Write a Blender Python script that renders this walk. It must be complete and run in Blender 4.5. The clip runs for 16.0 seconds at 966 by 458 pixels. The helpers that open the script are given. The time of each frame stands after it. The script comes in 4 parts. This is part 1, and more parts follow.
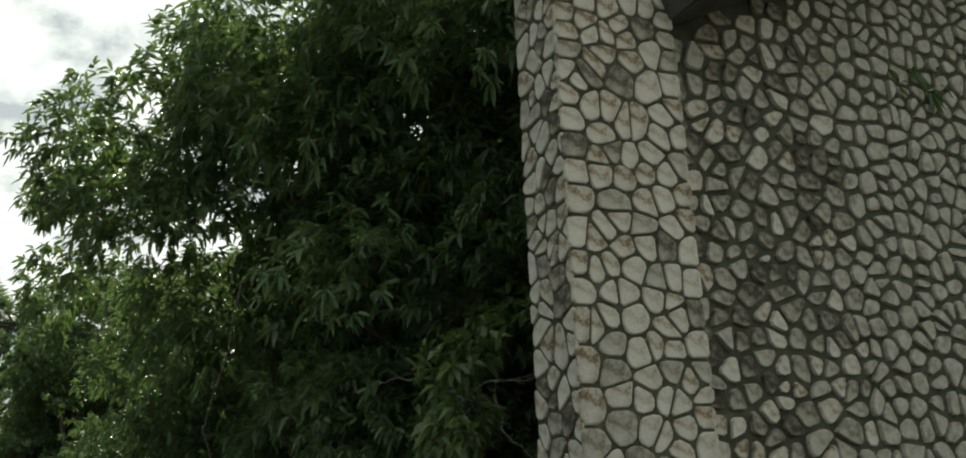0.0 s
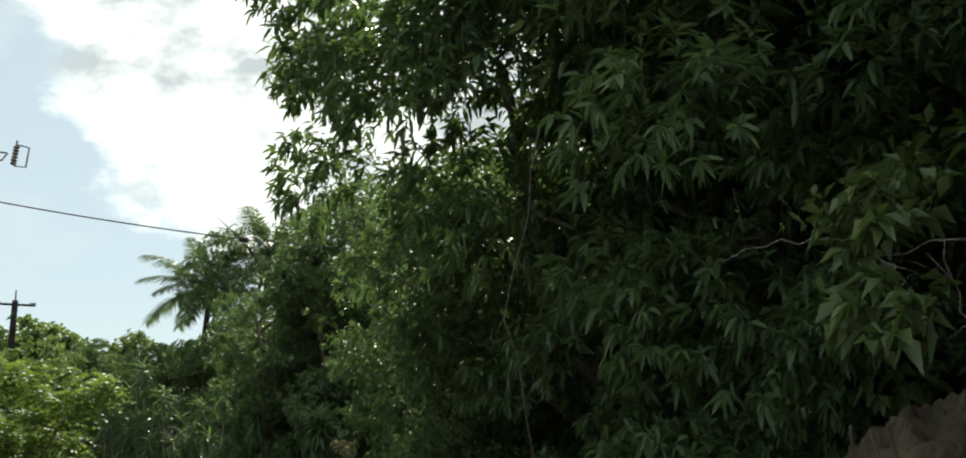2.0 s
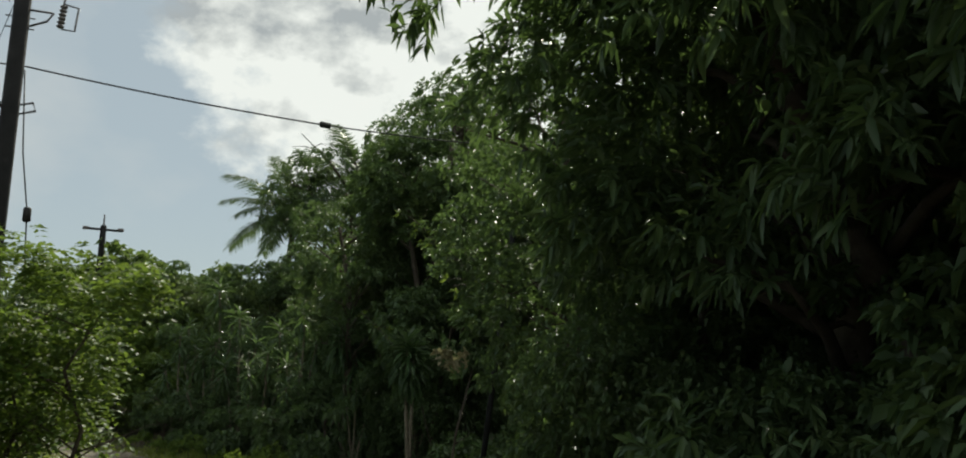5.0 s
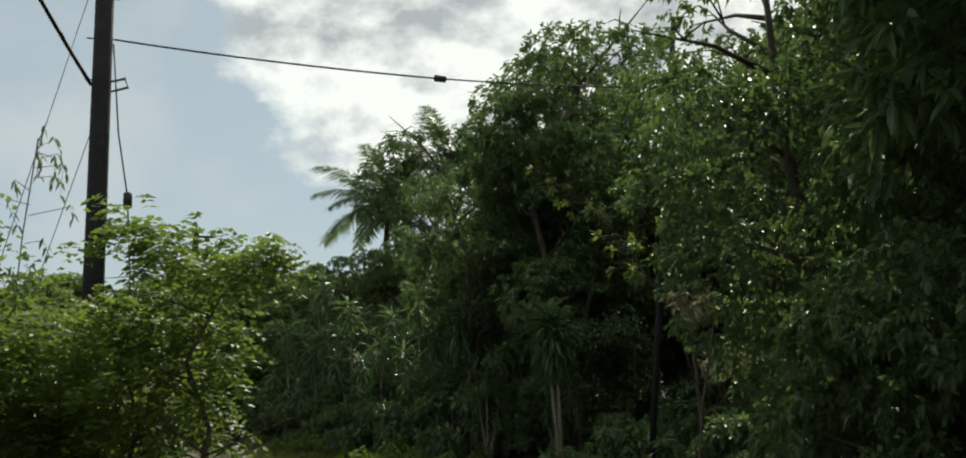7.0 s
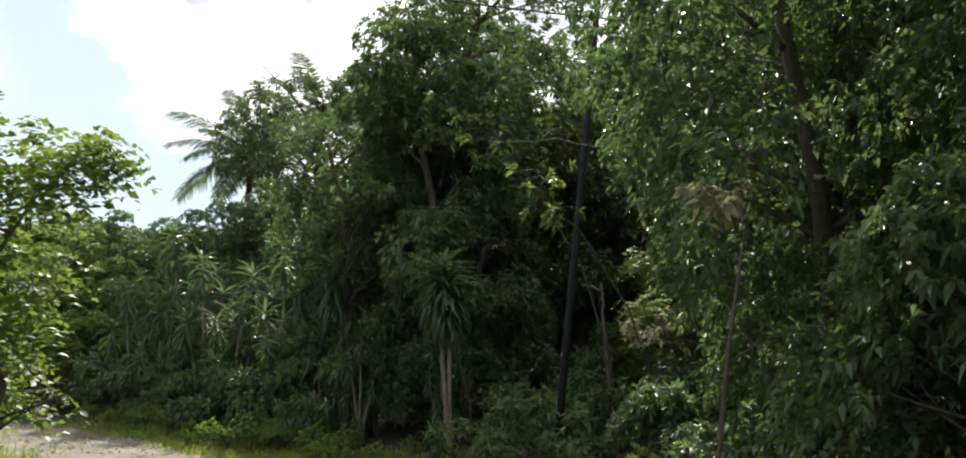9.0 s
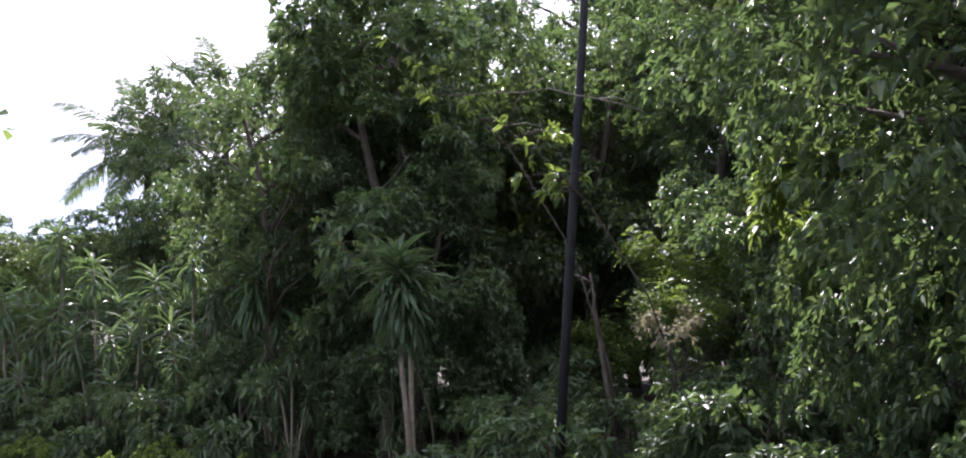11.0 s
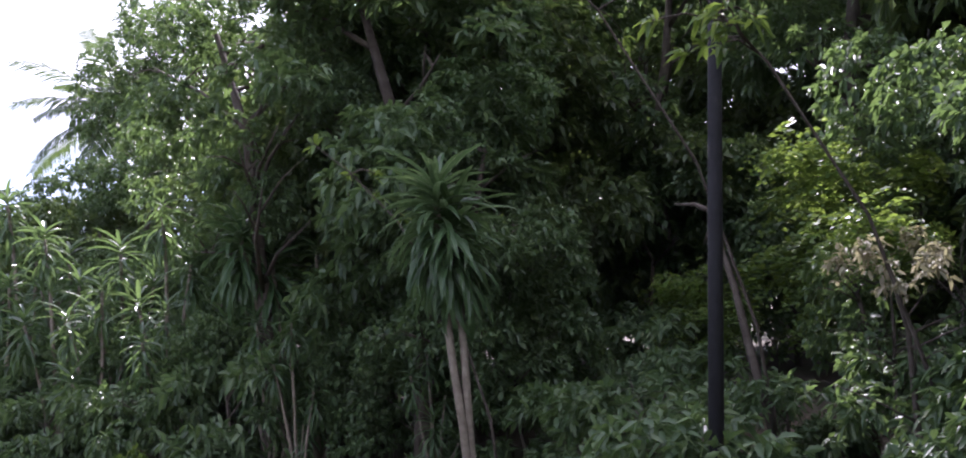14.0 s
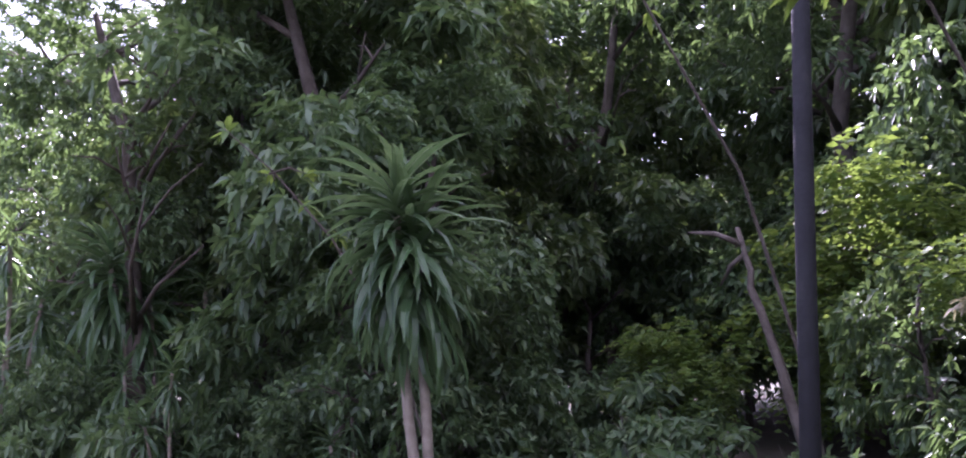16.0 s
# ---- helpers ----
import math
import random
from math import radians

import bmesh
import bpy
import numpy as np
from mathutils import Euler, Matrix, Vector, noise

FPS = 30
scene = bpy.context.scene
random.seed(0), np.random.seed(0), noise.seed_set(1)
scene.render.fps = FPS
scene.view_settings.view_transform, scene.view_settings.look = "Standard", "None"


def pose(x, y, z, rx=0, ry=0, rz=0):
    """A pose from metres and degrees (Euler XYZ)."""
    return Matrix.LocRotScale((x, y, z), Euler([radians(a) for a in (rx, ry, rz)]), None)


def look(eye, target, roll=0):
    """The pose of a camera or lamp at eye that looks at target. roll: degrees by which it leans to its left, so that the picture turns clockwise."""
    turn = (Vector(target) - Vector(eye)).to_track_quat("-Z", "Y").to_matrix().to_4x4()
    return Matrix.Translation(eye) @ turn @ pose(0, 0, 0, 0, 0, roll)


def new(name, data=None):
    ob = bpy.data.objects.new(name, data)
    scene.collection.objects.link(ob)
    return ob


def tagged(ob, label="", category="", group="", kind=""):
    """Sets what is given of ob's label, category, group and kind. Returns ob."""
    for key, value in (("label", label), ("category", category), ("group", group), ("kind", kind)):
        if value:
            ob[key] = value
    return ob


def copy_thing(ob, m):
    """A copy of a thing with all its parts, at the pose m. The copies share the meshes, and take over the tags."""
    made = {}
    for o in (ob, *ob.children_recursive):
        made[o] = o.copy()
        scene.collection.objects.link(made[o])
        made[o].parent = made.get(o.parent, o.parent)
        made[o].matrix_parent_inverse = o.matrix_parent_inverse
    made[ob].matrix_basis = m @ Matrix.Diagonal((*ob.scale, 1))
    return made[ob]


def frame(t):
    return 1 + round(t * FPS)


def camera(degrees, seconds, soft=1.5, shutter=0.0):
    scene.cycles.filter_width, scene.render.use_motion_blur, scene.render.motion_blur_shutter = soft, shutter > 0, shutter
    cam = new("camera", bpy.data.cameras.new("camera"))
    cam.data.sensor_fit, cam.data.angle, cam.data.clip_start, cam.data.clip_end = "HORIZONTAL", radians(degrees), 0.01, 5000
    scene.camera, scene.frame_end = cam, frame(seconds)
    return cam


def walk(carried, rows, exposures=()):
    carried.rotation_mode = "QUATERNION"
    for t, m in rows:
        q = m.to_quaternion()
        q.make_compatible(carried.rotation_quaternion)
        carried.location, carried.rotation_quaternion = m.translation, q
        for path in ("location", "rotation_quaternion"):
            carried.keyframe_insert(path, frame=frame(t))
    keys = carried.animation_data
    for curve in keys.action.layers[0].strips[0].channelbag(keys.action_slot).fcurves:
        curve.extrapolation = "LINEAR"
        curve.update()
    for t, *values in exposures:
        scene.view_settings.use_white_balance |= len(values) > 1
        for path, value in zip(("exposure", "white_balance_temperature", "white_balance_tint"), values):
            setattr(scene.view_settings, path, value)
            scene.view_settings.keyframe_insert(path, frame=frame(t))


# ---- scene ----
cam = camera(56.9, 16.0, 1.9)
PATH = [
    (0, (0.098, 0.104, 1.412), (0.071, 2.023, 1.974), -2.36),
    (0.5, (-0.111, 0.530, 1.409), (-0.154, 2.478, 1.859), -1.83),
    (1, (-0.291, 0.985, 1.437), (-0.564, 2.916, 1.887), -1.11),
    (1.5, (-0.532, 1.426, 1.427), (-0.903, 3.330, 1.915), -0.79),
    (2, (-0.834, 1.872, 1.362), (-1.361, 3.754, 1.786), -0.86),
    (2.5, (-1.097, 2.293, 1.277), (-1.711, 4.179, 1.533), -1.75),
    (3, (-1.364, 2.799, 1.195), (-1.951, 4.693, 1.459), -0.54),
    (3.5, (-1.582, 3.411, 1.189), (-2.229, 5.262, 1.579), 2.50),
    (4, (-1.792, 3.891, 1.138), (-2.428, 5.770, 1.398), 1.34),
    (4.5, (-1.984, 4.322, 1.078), (-2.724, 6.162, 1.335), 1.30),
    (5, (-2.304, 4.705, 1.018), (-3.020, 6.544, 1.338), 1.79),
    (7.5, (-4.070, 6.186, 0.736), (-4.962, 7.951, 1.034), -1.96),
    (8, (-4.324, 6.557, 0.660), (-5.062, 8.392, 0.964), -2.21),
    (8.5, (-4.552, 6.991, 0.603), (-5.226, 8.855, 0.873), -0.58),
    (9, (-4.830, 7.389, 0.562), (-5.423, 9.281, 0.817), -0.04),
    (9.5, (-5.112, 7.754, 0.520), (-5.642, 9.677, 0.667), 0.11),
    (10, (-5.410, 8.132, 0.498), (-5.916, 10.046, 0.779), -0.10),
    (12.5, (-6.636, 10.874, 0.644), (-6.862, 12.849, 0.859), -3.21),
    (13, (-6.728, 11.259, 0.617), (-6.957, 13.236, 0.815), -2.91),
    (13.5, (-6.899, 11.578, 0.589), (-7.175, 13.551, 0.765), -3.74),
    (14, (-7.127, 11.875, 0.533), (-7.521, 13.825, 0.743), -4.32),
    (14.25, (-7.228, 12.077, 0.522), (-7.668, 14.009, 0.786), -4.50),
    (14.5, (-7.329, 12.279, 0.511), (-7.743, 14.209, 0.830), -4.66),
    (15, (-7.486, 12.564, 0.518), (-7.687, 14.533, 0.812), -3.61),
    (15.5, (-7.693, 12.989, 0.514), (-7.802, 14.949, 0.899), -2.66),
    (16, (-7.924, 13.339, 0.522), (-8.040, 15.308, 0.851), -2.95),
]
EXPOSURES = [(0, 0.4, 6500, 0), (0.8, 0.45, 6500, 0), (1.6, 0.58, 6500, 0), (3.0, 0.52, 6450, 2), (3.5, 0.2, 6450, 2), (4.2, -0.05, 6500, 2), (5, -0.1, 6500, 2), (7.4, 0.15, 6450, 2), (8.5, 0.65, 6300, 8), (9.5, 1.05, 6100, 14), (10.2, 1.1, 5950, 20), (12.4, 2.25, 5350, 50), (13.5, 1.95, 5450, 44), (14, 1.7, 5550, 36), (14.6, 1.7, 5550, 36), (15, 2.15, 5400, 46), (15.5, 2.45, 5350, 52), (16, 2.35, 5350, 52)]
walk(cam, [(t, look(e, g, r)) for t, e, g, r in PATH], EXPOSURES)

# ---- world, sun, exposure ----
SUN_YAW, SUN_UP = 16.0, 42.0          # degrees left of +y, degrees above the horizon
world = bpy.data.worlds.new("sky")
scene.world = world
world.use_nodes = True
wn, wl = world.node_tree.nodes, world.node_tree.links
wn.clear()
w_out, w_bg = wn.new("ShaderNodeOutputWorld"), wn.new("ShaderNodeBackground")
w_sky = wn.new("ShaderNodeTexSky")
w_sky.sky_type, w_sky.sun_disc = "NISHITA", False
w_sky.sun_elevation, w_sky.sun_rotation = radians(SUN_UP), radians(-SUN_YAW)
w_sky.air_density, w_sky.dust_density, w_sky.ozone_density = 1.0, 0.4, 1.4
w_co, w_map = wn.new("ShaderNodeTexCoord"), wn.new("ShaderNodeMapping")
w_map.inputs["Location"].default_value = (2.3, 0.9, 0.4)
w_map.inputs["Scale"].default_value = (1.0, 1.0, 1.5)
w_big, w_fine, w_puff = wn.new("ShaderNodeTexNoise"), wn.new("ShaderNodeTexNoise"), wn.new("ShaderNodeTexNoise")
for n, size, rough in ((w_big, 3.2, 0.6), (w_fine, 9.0, 0.55), (w_puff, 5.0, 0.5)):
    n.inputs["Scale"].default_value, n.inputs["Detail"].default_value, n.inputs["Roughness"].default_value = size, 8.0, rough
    wl.new(w_map.outputs["Vector"], n.inputs["Vector"])
wl.new(w_co.outputs["Generated"], w_map.inputs["Vector"])


def sky_math(kind, a, b, c=0.0):
    n = wn.new("ShaderNodeMath")
    n.operation = kind
    for k, v in enumerate((a, b, c)):
        if isinstance(v, float):
            n.inputs[k].default_value = v
        else:
            wl.new(v, n.inputs[k])
    return n.outputs[0]


def sky_ramp(fac, stops):
    r = wn.new("ShaderNodeValToRGB")
    while len(r.color_ramp.elements) < len(stops):
        r.color_ramp.elements.new(0.5)
    for e, (p, c) in zip(r.color_ramp.elements, stops):
        e.position, e.color = p, (*c, 1)
    wl.new(fac, r.inputs["Fac"])
    return r.outputs["Color"]


def sky_mix(fac, a, b):
    n = wn.new("ShaderNodeMix")
    n.data_type = "RGBA"
    for socket, v in (("Factor", fac), ("A", a), ("B", b)):
        if isinstance(v, (float, tuple)):
            n.inputs[socket].default_value = v
        else:
            wl.new(v, n.inputs[socket])
    return n.outputs["Result"]


# a great bank of cloud covers the half of the sky round and above the sun; the rest is pale and hazy
w_dot = wn.new("ShaderNodeVectorMath")
w_dot.operation = "DOT_PRODUCT"
w_dot.inputs[1].default_value = (0.666, 0.273, 0.694)
wl.new(w_co.outputs["Generated"], w_dot.inputs[0])
w_edge = sky_math("MULTIPLY_ADD", w_big.outputs["Fac"], 0.42, w_dot.outputs["Value"])
w_bank = sky_ramp(w_edge, [(0.205, (0, 0, 0)), (0.245, (1, 1, 1))])
w_wisp = sky_ramp(w_puff.outputs["Fac"], [(0.52, (0, 0, 0)), (0.72, (0.55, 0.55, 0.55))])
w_clear = sky_mix(0.72, w_sky.outputs["Color"], (8.1, 8.9, 9.6, 1))
w_clear = sky_mix(w_wisp, w_clear, (9.6, 9.8, 10.1, 1))
w_tone = sky_ramp(w_fine.outputs["Fac"], [(0.38, (6.8, 7.1, 7.5)), (0.45, (10.4, 10.5, 10.5)), (0.53, (14.6, 14.5, 14.2))])
w_all = sky_mix(w_bank, w_clear, w_tone)
wl.new(w_all, w_bg.inputs["Color"])
wl.new(w_bg.outputs["Background"], w_out.inputs["Surface"])
w_bg.inputs["Strength"].default_value = 0.066
sun = new("sun", bpy.data.lights.new("sun", "SUN"))
sun.data.energy, sun.data.angle, sun.data.color = 5.0, radians(0.6), (1.0, 0.93, 0.80)
to_sun = Vector((-math.sin(radians(SUN_YAW)) * math.cos(radians(SUN_UP)), math.cos(radians(SUN_YAW)) * math.cos(radians(SUN_UP)), math.sin(radians(SUN_UP))))
sun.matrix_world = look(to_sun * 60, (0, 0, 0))
scene.view_settings.exposure = 0.0

# ---- materials ----


def material(name):
    m = bpy.data.materials.new(name)
    m.use_nodes = True
    nt = m.node_tree
    return m, nt.nodes, nt.links, nt.nodes["Principled BSDF"]


def ramp(nodes, stops):
    r = nodes.new("ShaderNodeValToRGB")
    while len(r.color_ramp.elements) < len(stops):
        r.color_ramp.elements.new(0.5)
    for e, (p, c) in zip(r.color_ramp.elements, stops):
        e.position, e.color = p, (*c, 1)
    return r


def noise_node(nodes, links, scale, detail=6.0, rough=0.6, coords="Object"):
    co, n = nodes.new("ShaderNodeTexCoord"), nodes.new("ShaderNodeTexNoise")
    n.inputs["Scale"].default_value, n.inputs["Detail"].default_value, n.inputs["Roughness"].default_value = scale, detail, rough
    links.new(co.outputs[coords], n.inputs["Vector"])
    return n


def bump(nodes, links, bsdf, height, strength, distance):
    b = nodes.new("ShaderNodeBump")
    b.inputs["Strength"].default_value, b.inputs["Distance"].default_value = strength, distance
    links.new(height, b.inputs["Height"])
    links.new(b.outputs["Normal"], bsdf.inputs["Normal"])


def leaf_material(name, stops, through_colour, share=0.35, rough=0.5, seed_from="island", spec=0.28):
    """Leaf blade: glossy upper skin, light shining through; each leaf its own tint."""
    m, nodes, links, bsdf = material(name)
    if seed_from == "island":
        rnd = nodes.new("ShaderNodeNewGeometry").outputs["Random Per Island"]
    else:
        rnd = nodes.new("ShaderNodeObjectInfo").outputs["Random"]
    patch = noise_node(nodes, links, 0.9, 3.0)
    add = nodes.new("ShaderNodeMath")
    add.operation = "MULTIPLY_ADD"
    add.inputs[1].default_value, add.inputs[2].default_value = 0.6, -0.1
    links.new(rnd, add.inputs[0])
    total = nodes.new("ShaderNodeMath")
    total.operation = "MULTIPLY_ADD"
    total.inputs[1].default_value = 0.55
    links.new(patch.outputs["Fac"], total.inputs[0])
    links.new(add.outputs[0], total.inputs[2])
    r = ramp(nodes, stops)
    links.new(total.outputs[0], r.inputs["Fac"])
    links.new(r.outputs["Color"], bsdf.inputs["Base Color"])
    bsdf.inputs["Roughness"].default_value = rough
    bsdf.inputs["Specular IOR Level"].default_value = spec
    tr, mix = nodes.new("ShaderNodeBsdfTranslucent"), nodes.new("ShaderNodeMixShader")
    tint = nodes.new("ShaderNodeMix")
    tint.data_type, tint.blend_type = "RGBA", "MIX"
    tint.inputs["Factor"].default_value = 0.6
    tint.inputs["B"].default_value = (*through_colour, 1)
    links.new(r.outputs["Color"], tint.inputs["A"])
    links.new(tint.outputs["Result"], tr.inputs["Color"])
    mix.inputs[0].default_value = share
    links.new(bsdf.outputs[0], mix.inputs[1])
    links.new(tr.outputs[0], mix.inputs[2])
    links.new(mix.outputs[0], nodes["Material Output"].inputs["Surface"])
    return m


LEAF_DARK = leaf_material("broad_leaf_dark", [(0.0, (0.036, 0.062, 0.030)), (0.5, (0.067, 0.112, 0.050)), (0.85, (0.10, 0.145, 0.054)), (1.0, (0.17, 0.175, 0.06))], (0.20, 0.31, 0.07), 0.34, 0.44, "island", 0.33)
LEAF_MID = leaf_material("broad_leaf_mid", [(0.0, (0.040, 0.064, 0.028)), (0.5, (0.072, 0.112, 0.044)), (0.9, (0.11, 0.145, 0.048)), (1.0, (0.18, 0.175, 0.055))], (0.22, 0.32, 0.06), 0.31, 0.42, "island", 0.4)
LEAF_BRIGHT = leaf_material("broad_leaf_bright", [(0.0, (0.036, 0.075, 0.020)), (0.5, (0.068, 0.120, 0.030)), (1.0, (0.13, 0.17, 0.04))], (0.32, 0.44, 0.06), 0.40, 0.5, "island", 0.25)
LEAF_STRAP = leaf_material("strap_leaf", [(0.0, (0.030, 0.056, 0.026)), (0.6, (0.050, 0.088, 0.038)), (1.0, (0.09, 0.13, 0.05))], (0.22, 0.34, 0.09), 0.32, 0.32)
LEAF_STRAP_ONE = leaf_material("strap_leaf_single", [(0.0, (0.030, 0.062, 0.024)), (0.6, (0.052, 0.098, 0.038)), (1.0, (0.09, 0.14, 0.055))], (0.18, 0.27, 0.09), 0.34, 0.32, "object")
LEAF_PALM = leaf_material("palm_leaflet", [(0.0, (0.022, 0.05, 0.024)), (1.0, (0.06, 0.10, 0.04))], (0.18, 0.26, 0.06), 0.3, 0.38)
LEAF_BUFF = leaf_material("pinkish_young_leaf", [(0.0, (0.12, 0.13, 0.06)), (0.6, (0.24, 0.22, 0.14)), (1.0, (0.34, 0.30, 0.22))], (0.36, 0.34, 0.16), 0.35, 0.6)
LEAF_FAR = leaf_material("far_leaf", [(0.0, (0.035, 0.07, 0.028)), (0.6, (0.065, 0.11, 0.04)), (1.0, (0.11, 0.145, 0.05))], (0.28, 0.38, 0.08), 0.36, 0.6)
GRASS = leaf_material("grass_blade", [(0.0, (0.06, 0.11, 0.022)), (0.5, (0.13, 0.18, 0.04)), (1.0, (0.28, 0.28, 0.09))], (0.44, 0.52, 0.09), 0.45, 0.5)


def surface(name, stops, scale, rough=0.9, bump_scale=60.0, strength=0.4, distance=0.01, metal=0.0, coords="Object", random_shift=0.0):
    """An opaque surface with a coarse colour drift and fine relief."""
    m, nodes, links, bsdf = material(name)
    n1 = noise_node(nodes, links, scale, 7.0, 0.62, coords)
    r = ramp(nodes, stops)
    if random_shift:
        info, add = nodes.new("ShaderNodeObjectInfo"), nodes.new("ShaderNodeMath")
        add.operation = "MULTIPLY_ADD"
        add.inputs[1].default_value = random_shift
        links.new(info.outputs["Random"], add.inputs[0])
        links.new(n1.outputs["Fac"], add.inputs[2])
        sub = nodes.new("ShaderNodeMath")
        sub.operation = "SUBTRACT"
        sub.inputs[1].default_value = random_shift * 0.5
        links.new(add.outputs[0], sub.inputs[0])
        links.new(sub.outputs[0], r.inputs["Fac"])
    else:
        links.new(n1.outputs["Fac"], r.inputs["Fac"])
    links.new(r.outputs["Color"], bsdf.inputs["Base Color"])
    n2 = noise_node(nodes, links, bump_scale, 6.0, 0.65, coords)
    bump(nodes, links, bsdf, n2.outputs["Fac"], strength, distance)
    bsdf.inputs["Roughness"].default_value, bsdf.inputs["Metallic"].default_value = rough, metal
    bsdf.inputs["Specular IOR Level"].default_value = 0.3
    return m


STONE = surface("limestone", [(0.31, (0.12, 0.09, 0.055)), (0.38, (0.24, 0.20, 0.14)), (0.44, (0.33, 0.305, 0.245)), (0.57, (0.41, 0.39, 0.33)), (0.8, (0.47, 0.455, 0.395))], 13.0, 0.85, 34.0, 0.75, 0.014, 0.0, "Object", 0.18)
# Darkened both for weathering and for the shade on the recessed wall.
STONE_WORN_SHADED = surface("weathered_shaded_limestone", [(0.30, (0.045, 0.040, 0.030)), (0.43, (0.14, 0.125, 0.095)), (0.58, (0.27, 0.255, 0.205)), (0.8, (0.38, 0.365, 0.31))], 13.0, 0.88, 34.0, 0.85, 0.018, 0.0, "Object", 0.3)
MORTAR = surface("mossy_mortar", [(0.3, (0.030, 0.032, 0.020)), (0.6, (0.062, 0.064, 0.043)), (0.85, (0.13, 0.13, 0.095))], 6.0, 0.95, 80.0, 0.6, 0.01)
# The slab's shadow is put into this near-black concrete colour.
CONCRETE = surface("shadow_dark_concrete", [(0.3, (0.035, 0.036, 0.034)), (0.7, (0.10, 0.10, 0.092))], 3.0, 0.9, 60.0, 0.4, 0.006)
BARK = surface("grey_brown_bark", [(0.3, (0.045, 0.035, 0.025)), (0.6, (0.085, 0.072, 0.056)), (0.85, (0.15, 0.135, 0.11))], 7.0, 0.9, 35.0, 0.8, 0.02)
BARK_PALE = surface("pale_cane_bark", [(0.3, (0.10, 0.085, 0.06)), (0.7, (0.21, 0.185, 0.14))], 14.0, 0.85, 60.0, 0.6, 0.006)
TWIG = surface("dry_twig", [(0.3, (0.16, 0.14, 0.12)), (0.8, (0.36, 0.33, 0.29))], 12.0, 0.9, 60.0, 0.4, 0.004)
POLE_WOOD = surface("tarred_pole_wood", [(0.3, (0.010, 0.010, 0.011)), (0.6, (0.018, 0.018, 0.019)), (0.85, (0.040, 0.039, 0.038))], 5.0, 0.85, 40.0, 0.7, 0.008)
METAL = surface("galvanised_steel", [(0.3, (0.10, 0.10, 0.105)), (0.8, (0.24, 0.24, 0.25))], 20.0, 0.5, 80.0, 0.2, 0.002, 0.7)
CABLE = surface("black_cable_sheath", [(0.3, (0.012, 0.012, 0.013)), (0.8, (0.03, 0.03, 0.03))], 20.0, 0.6, 80.0, 0.1, 0.001)
CERAMIC = surface("grey_glazed_ceramic", [(0.3, (0.10, 0.09, 0.09)), (0.8, (0.18, 0.17, 0.17))], 10.0, 0.3, 40.0, 0.05, 0.001)
EARTH = surface("brown_earth", [(0.35, (0.028, 0.022, 0.015)), (0.5, (0.075, 0.060, 0.040)), (0.7, (0.15, 0.125, 0.085))], 4.0, 0.95, 25.0, 0.9, 0.03)


def ground_material():
    m, nodes, links, bsdf = material("leaf_litter_soil")
    a, b = noise_node(nodes, links, 0.35, 5.0), noise_node(nodes, links, 9.0, 8.0, 0.7)
    ra = ramp(nodes, [(0.35, (0.055, 0.07, 0.022)), (0.5, (0.075, 0.065, 0.035)), (0.65, (0.10, 0.075, 0.045))])
    rb = ramp(nodes, [(0.3, (0.45, 0.42, 0.4)), (0.7, (1.0, 1.0, 1.0))])
    mul = nodes.new("ShaderNodeMix")
    mul.data_type, mul.blend_type = "RGBA", "MULTIPLY"
    mul.inputs["Factor"].default_value = 1.0
    links.new(a.outputs["Fac"], ra.inputs["Fac"])
    links.new(b.outputs["Fac"], rb.inputs["Fac"])
    links.new(ra.outputs["Color"], mul.inputs["A"])
    links.new(rb.outputs["Color"], mul.inputs["B"])
    links.new(mul.outputs["Result"], bsdf.inputs["Base Color"])
    bump(nodes, links, bsdf, b.outputs["Fac"], 0.8, 0.04)
    bsdf.inputs["Roughness"].default_value = 0.95
    return m


def road_material():
    m, nodes, links, bsdf = material("packed_marl_track")
    a, b = noise_node(nodes, links, 0.8, 6.0), noise_node(nodes, links, 26.0, 8.0, 0.7)
    ra = ramp(nodes, [(0.3, (0.08, 0.066, 0.045)), (0.5, (0.145, 0.122, 0.088)), (0.7, (0.23, 0.20, 0.15))])
    rb = ramp(nodes, [(0.32, (0.5, 0.48, 0.45)), (0.6, (1.0, 1.0, 1.0))])
    mul = nodes.new("ShaderNodeMix")
    mul.data_type, mul.blend_type = "RGBA", "MULTIPLY"
    mul.inputs["Factor"].default_value = 0.8
    links.new(a.outputs["Fac"], ra.inputs["Fac"])
    links.new(b.outputs["Fac"], rb.inputs["Fac"])
    links.new(ra.outputs["Color"], mul.inputs["A"])
    links.new(rb.outputs["Color"], mul.inputs["B"])
    links.new(mul.outputs["Result"], bsdf.inputs["Base Color"])
    bump(nodes, links, bsdf, b.outputs["Fac"], 0.7, 0.02)
    bsdf.inputs["Roughness"].default_value = 0.92
    return m


SOIL, MARL = ground_material(), road_material()

# ---- plan: s metres along the track, c metres to its right ----
DS, DC = Vector((-0.529, 0.8486)), Vector((0.8486, 0.529))


def plan(s, c):
    return DS.x * s + DC.x * c, DS.y * s + DC.y * c


